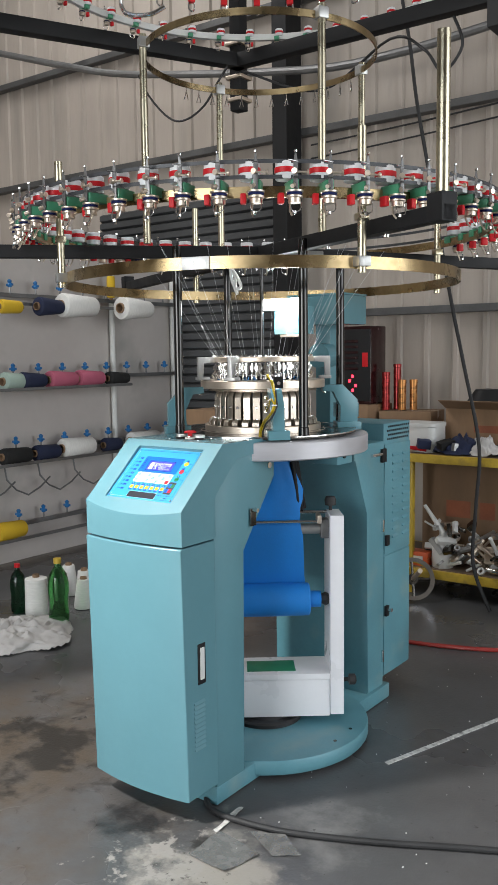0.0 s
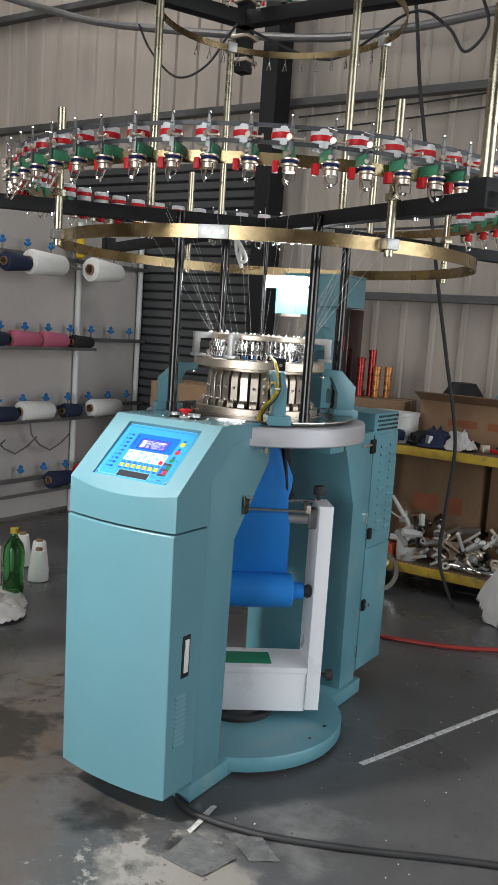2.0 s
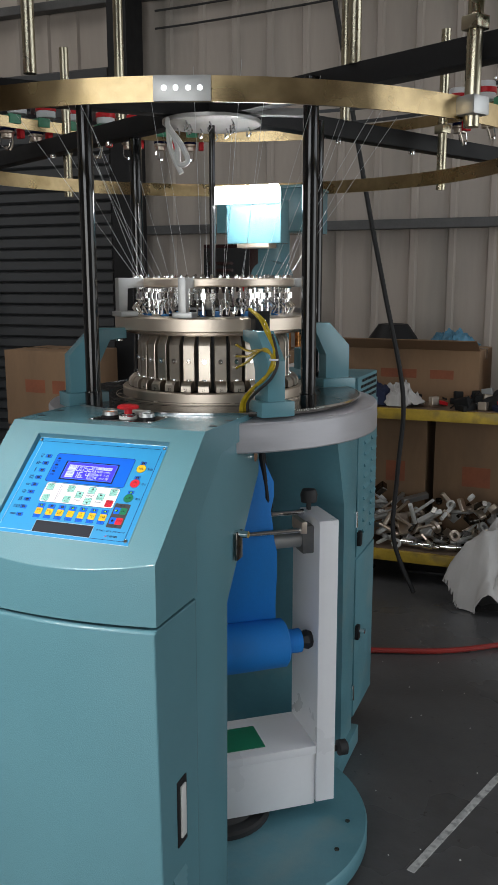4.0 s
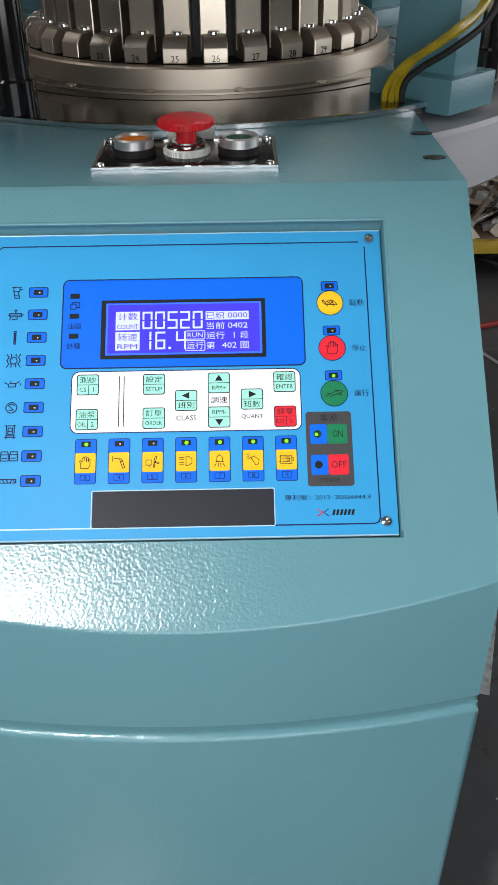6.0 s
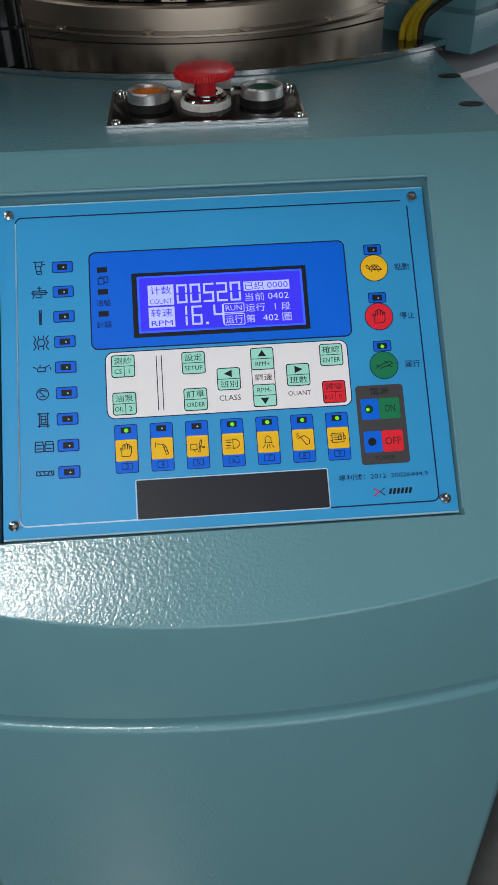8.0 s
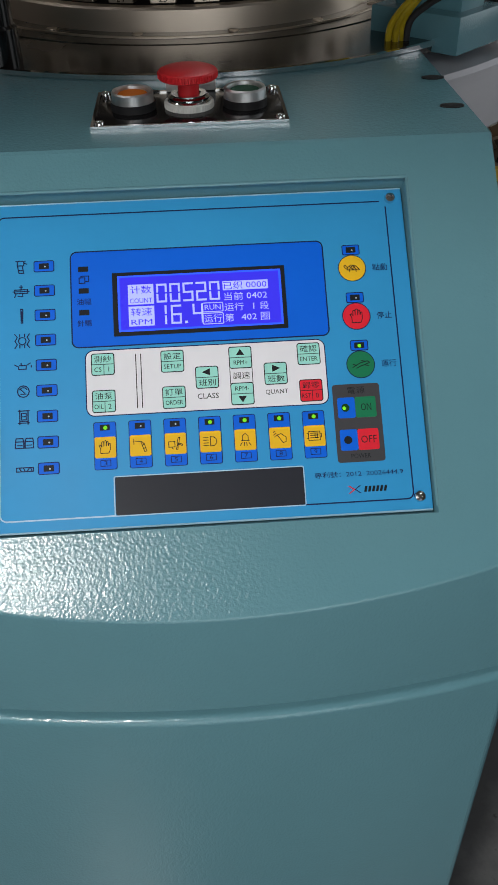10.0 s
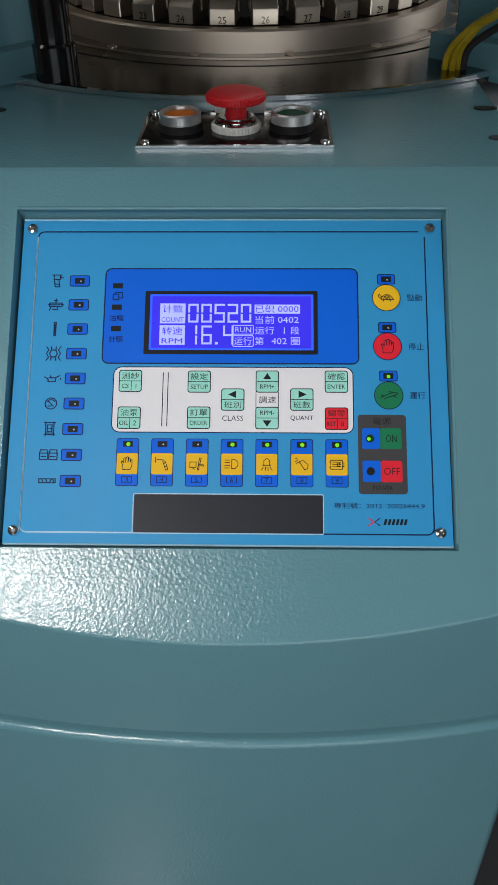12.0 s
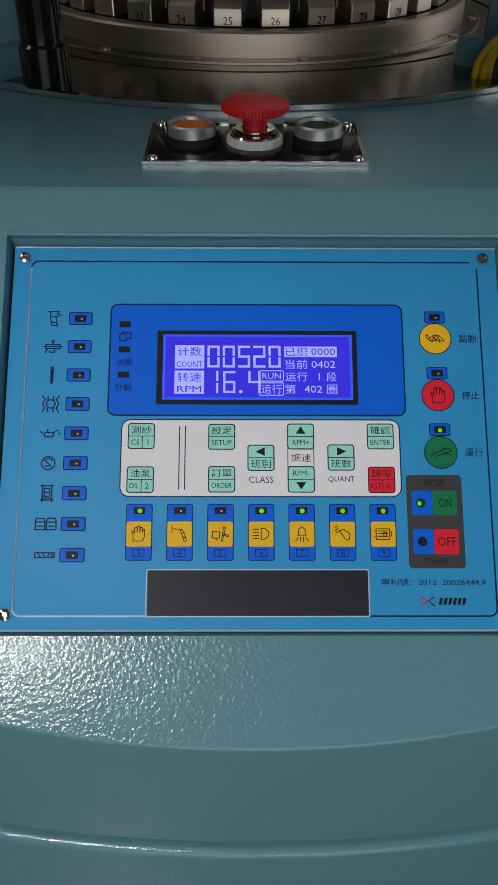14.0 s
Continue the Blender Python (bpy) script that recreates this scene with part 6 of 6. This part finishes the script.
# cables and coils under the bench, black strap hanging before it
bm = bmesh.new()
for i in range(26):
    x, y = rng.uniform(-0.1, 1.7), rng.uniform(2.1, 2.5)
    r = rng.uniform(0.06, 0.14)
    pts = [(x + r * math.cos(k), y + r * 0.8 * math.sin(k), 0.012 + 0.05 * rng.random()) for k in (0, 1.2, 2.4, 3.6, 4.8, 6.0)]
    pipe(pts, rng.uniform(0.006, 0.012), 6, bm, 4)
coils = part("cable_coils", bm, RUBBER, None)
tagged(coils, "tangled black cables lying under the bench", "cables", "", "stuff")
strap = part("strap", pipe([(-0.40, 1.9, 3.4), (-0.346, 1.9, 3.13), (-0.299, 1.9, 2.80), (-0.239, 1.9, 2.49), (-0.169, 1.9, 2.12), (-0.082, 1.9, 1.69), (-0.006, 1.9, 1.35), (0.085, 1.9, 0.92), (0.072, 1.9, 0.58), (0.062, 1.9, 0.26), (0.162, 1.9, 0.012)], 0.0105, 8), RUBBER, None)
tagged(strap, "black strap hanging down before the bench", "strap")
# ---- on the floor ----
hose = part("hose", pipe([(-0.40, 1.15, 0.012), (0.03, 1.20, 0.012), (0.22, 1.25, 0.012), (0.42, 1.33, 0.012), (0.75, 1.55, 0.012), (1.3, 1.75, 0.012)], 0.0105, 10), material("red_air_hose", (0.27, 0.022, 0.016), 0.4, vary=0.12), None)
tagged(hose, "thin red air hose lying on the floor", "hose")
tape = part("floor_tape", box(-0.01, 0.01, 0.0, 1.35, 0.0006, 0.0024), material("white_floor_tape", (0.62, 0.62, 0.60), 0.6, vary=0.25, scale=30, stain=(0.2, 0.2, 0.2), stain_scale=40, stain_cut=(0.5, 0.7)), None, m=pose(0.498, 0.025, 0, 0, 0, -18.2))
tagged(tape, "worn white line marked on the floor", "line", "", "structure")
cord = part("floor_cable", pipe([(0.10, -0.45, 0.03), (0.13, -0.52, 0.012), (0.20, -0.575, 0.010), (0.30, -0.58, 0.010), (0.448, -0.551, 0.010), (0.60, -0.49, 0.010), (0.752, -0.416, 0.010), (1.008, -0.28, 0.010), (1.6, 0.0, 0.010), (2.6, 0.6, 0.010)], 0.0095, 10), RUBBER, None)
tagged(cord, "black cable lying on the floor by the machine", "cable")


specks = bmesh.new()
rng = random.Random(21)
for i in range(80):
    x, y = rng.uniform(0.1, 1.4), rng.uniform(-0.6, 1.7)
    r = rng.uniform(0.001, 0.0026)
    lathe([(0, 0.003), (r, 0.0015), (r, 0.0)], 6, specks, Matrix.Translation((x, y, 0)) @ Matrix.Diagonal((1, rng.uniform(0.5, 2), 1, 1)))
sp = part("lint_specks", specks, PIPE, None)
tagged(sp, "white lint and paint specks on the floor", "lint", "", "stuff")
conduit = part("conduit", pipe([(-5.6, 2.6, 4.45), (-4.72, 2.6, 4.16), (-3.84, 2.6, 3.87), (-3.06, 2.6, 3.65), (-1.47, 2.6, 3.37), (-0.78, 2.6, 3.334), (-0.12, 2.6, 3.37), (1.5, 2.6, 3.5)], 0.028, 10, smooth_steps=4), GREY_BAR, None)
tagged(conduit, "grey conduit pipe hung across the wall", "pipe", "", "structure")
for z0, z1 in ((2.855, 2.905), (2.95, 2.99)):
    w = part("wall_wire", pipe([(-1.6, 2.885, z0 - 0.01), (-1.2, 2.885, z0), (-0.22, 2.885, z1), (3.0, 2.885, z1 + 0.2)], 0.006, 6, smooth_steps=3), RUBBER, None)
    tagged(w, "thin black wire strung along the wall", "wire", "", "structure")
# lamp body added around the front spot; it stays out of view
lampt = thing("hanging_lamp", "added round metal lamp around the front spot, out of view", "lamp", pose(-0.72, -2.00, 2.42))
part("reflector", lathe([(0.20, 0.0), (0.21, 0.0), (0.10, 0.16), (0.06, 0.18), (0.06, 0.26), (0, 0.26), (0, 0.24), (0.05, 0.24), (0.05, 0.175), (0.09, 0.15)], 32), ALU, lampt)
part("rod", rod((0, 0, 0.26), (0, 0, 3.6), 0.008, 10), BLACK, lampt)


def film_scrap(corners, label, mat):
    """A limp offcut lying on the floor, its edges a little raised."""
    bm = bmesh.new()
    n = 6
    q = [Vector((x, y, 0)) for x, y in corners]
    g = []
    for i in range(n + 1):
        row = []
        for j in range(n + 1):
            u, v = i / n, j / n
            p = (q[0] * (1 - u) + q[1] * u) * (1 - v) + (q[3] * (1 - u) + q[2] * u) * v
            p.z = 0.003 + 0.004 * (0.5 + 0.5 * math.sin(9 * u + 5 * v + 30 * q[0].x)) * (0.3 + abs(u - 0.5) + abs(v - 0.5))
            row.append(bm.verts.new(p))
        g.append(row)
    for i in range(n):
        for j in range(n):
            bm.faces.new((g[i][j], g[i + 1][j], g[i + 1][j + 1], g[i][j + 1]))
    made = bmesh.ops.extrude_face_region(bm, geom=bm.faces[:])
    for v in made["geom"]:
        if isinstance(v, bmesh.types.BMVert):
            v.co.z -= 0.0018
    return tagged(part("plastic_offcut", bm, mat, None), label, "offcut")


FILM = material("grey_plastic_film", (0.30, 0.30, 0.29), 0.16, vary=0.25, scale=30, fine=120)
FILM.node_tree.nodes["Principled BSDF"].inputs["Transmission Weight"].default_value = 0.55
film_scrap([(0.288, -0.796), (0.288, -0.648), (0.455, -0.676), (0.425, -0.800)], "crumpled grey plastic film lying on the floor", FILM)
film_scrap([(0.36, -0.598), (0.457, -0.553), (0.555, -0.613), (0.489, -0.665)], "thin clear plastic offcut lying on the floor", FILM)
film_scrap([(0.272, -0.660), (0.250, -0.506), (0.268, -0.504), (0.288, -0.656)], "white strip of tape stuck on the floor", material("white_tape_strip", (0.55, 0.54, 0.51), 0.6, vary=0.3, scale=60))
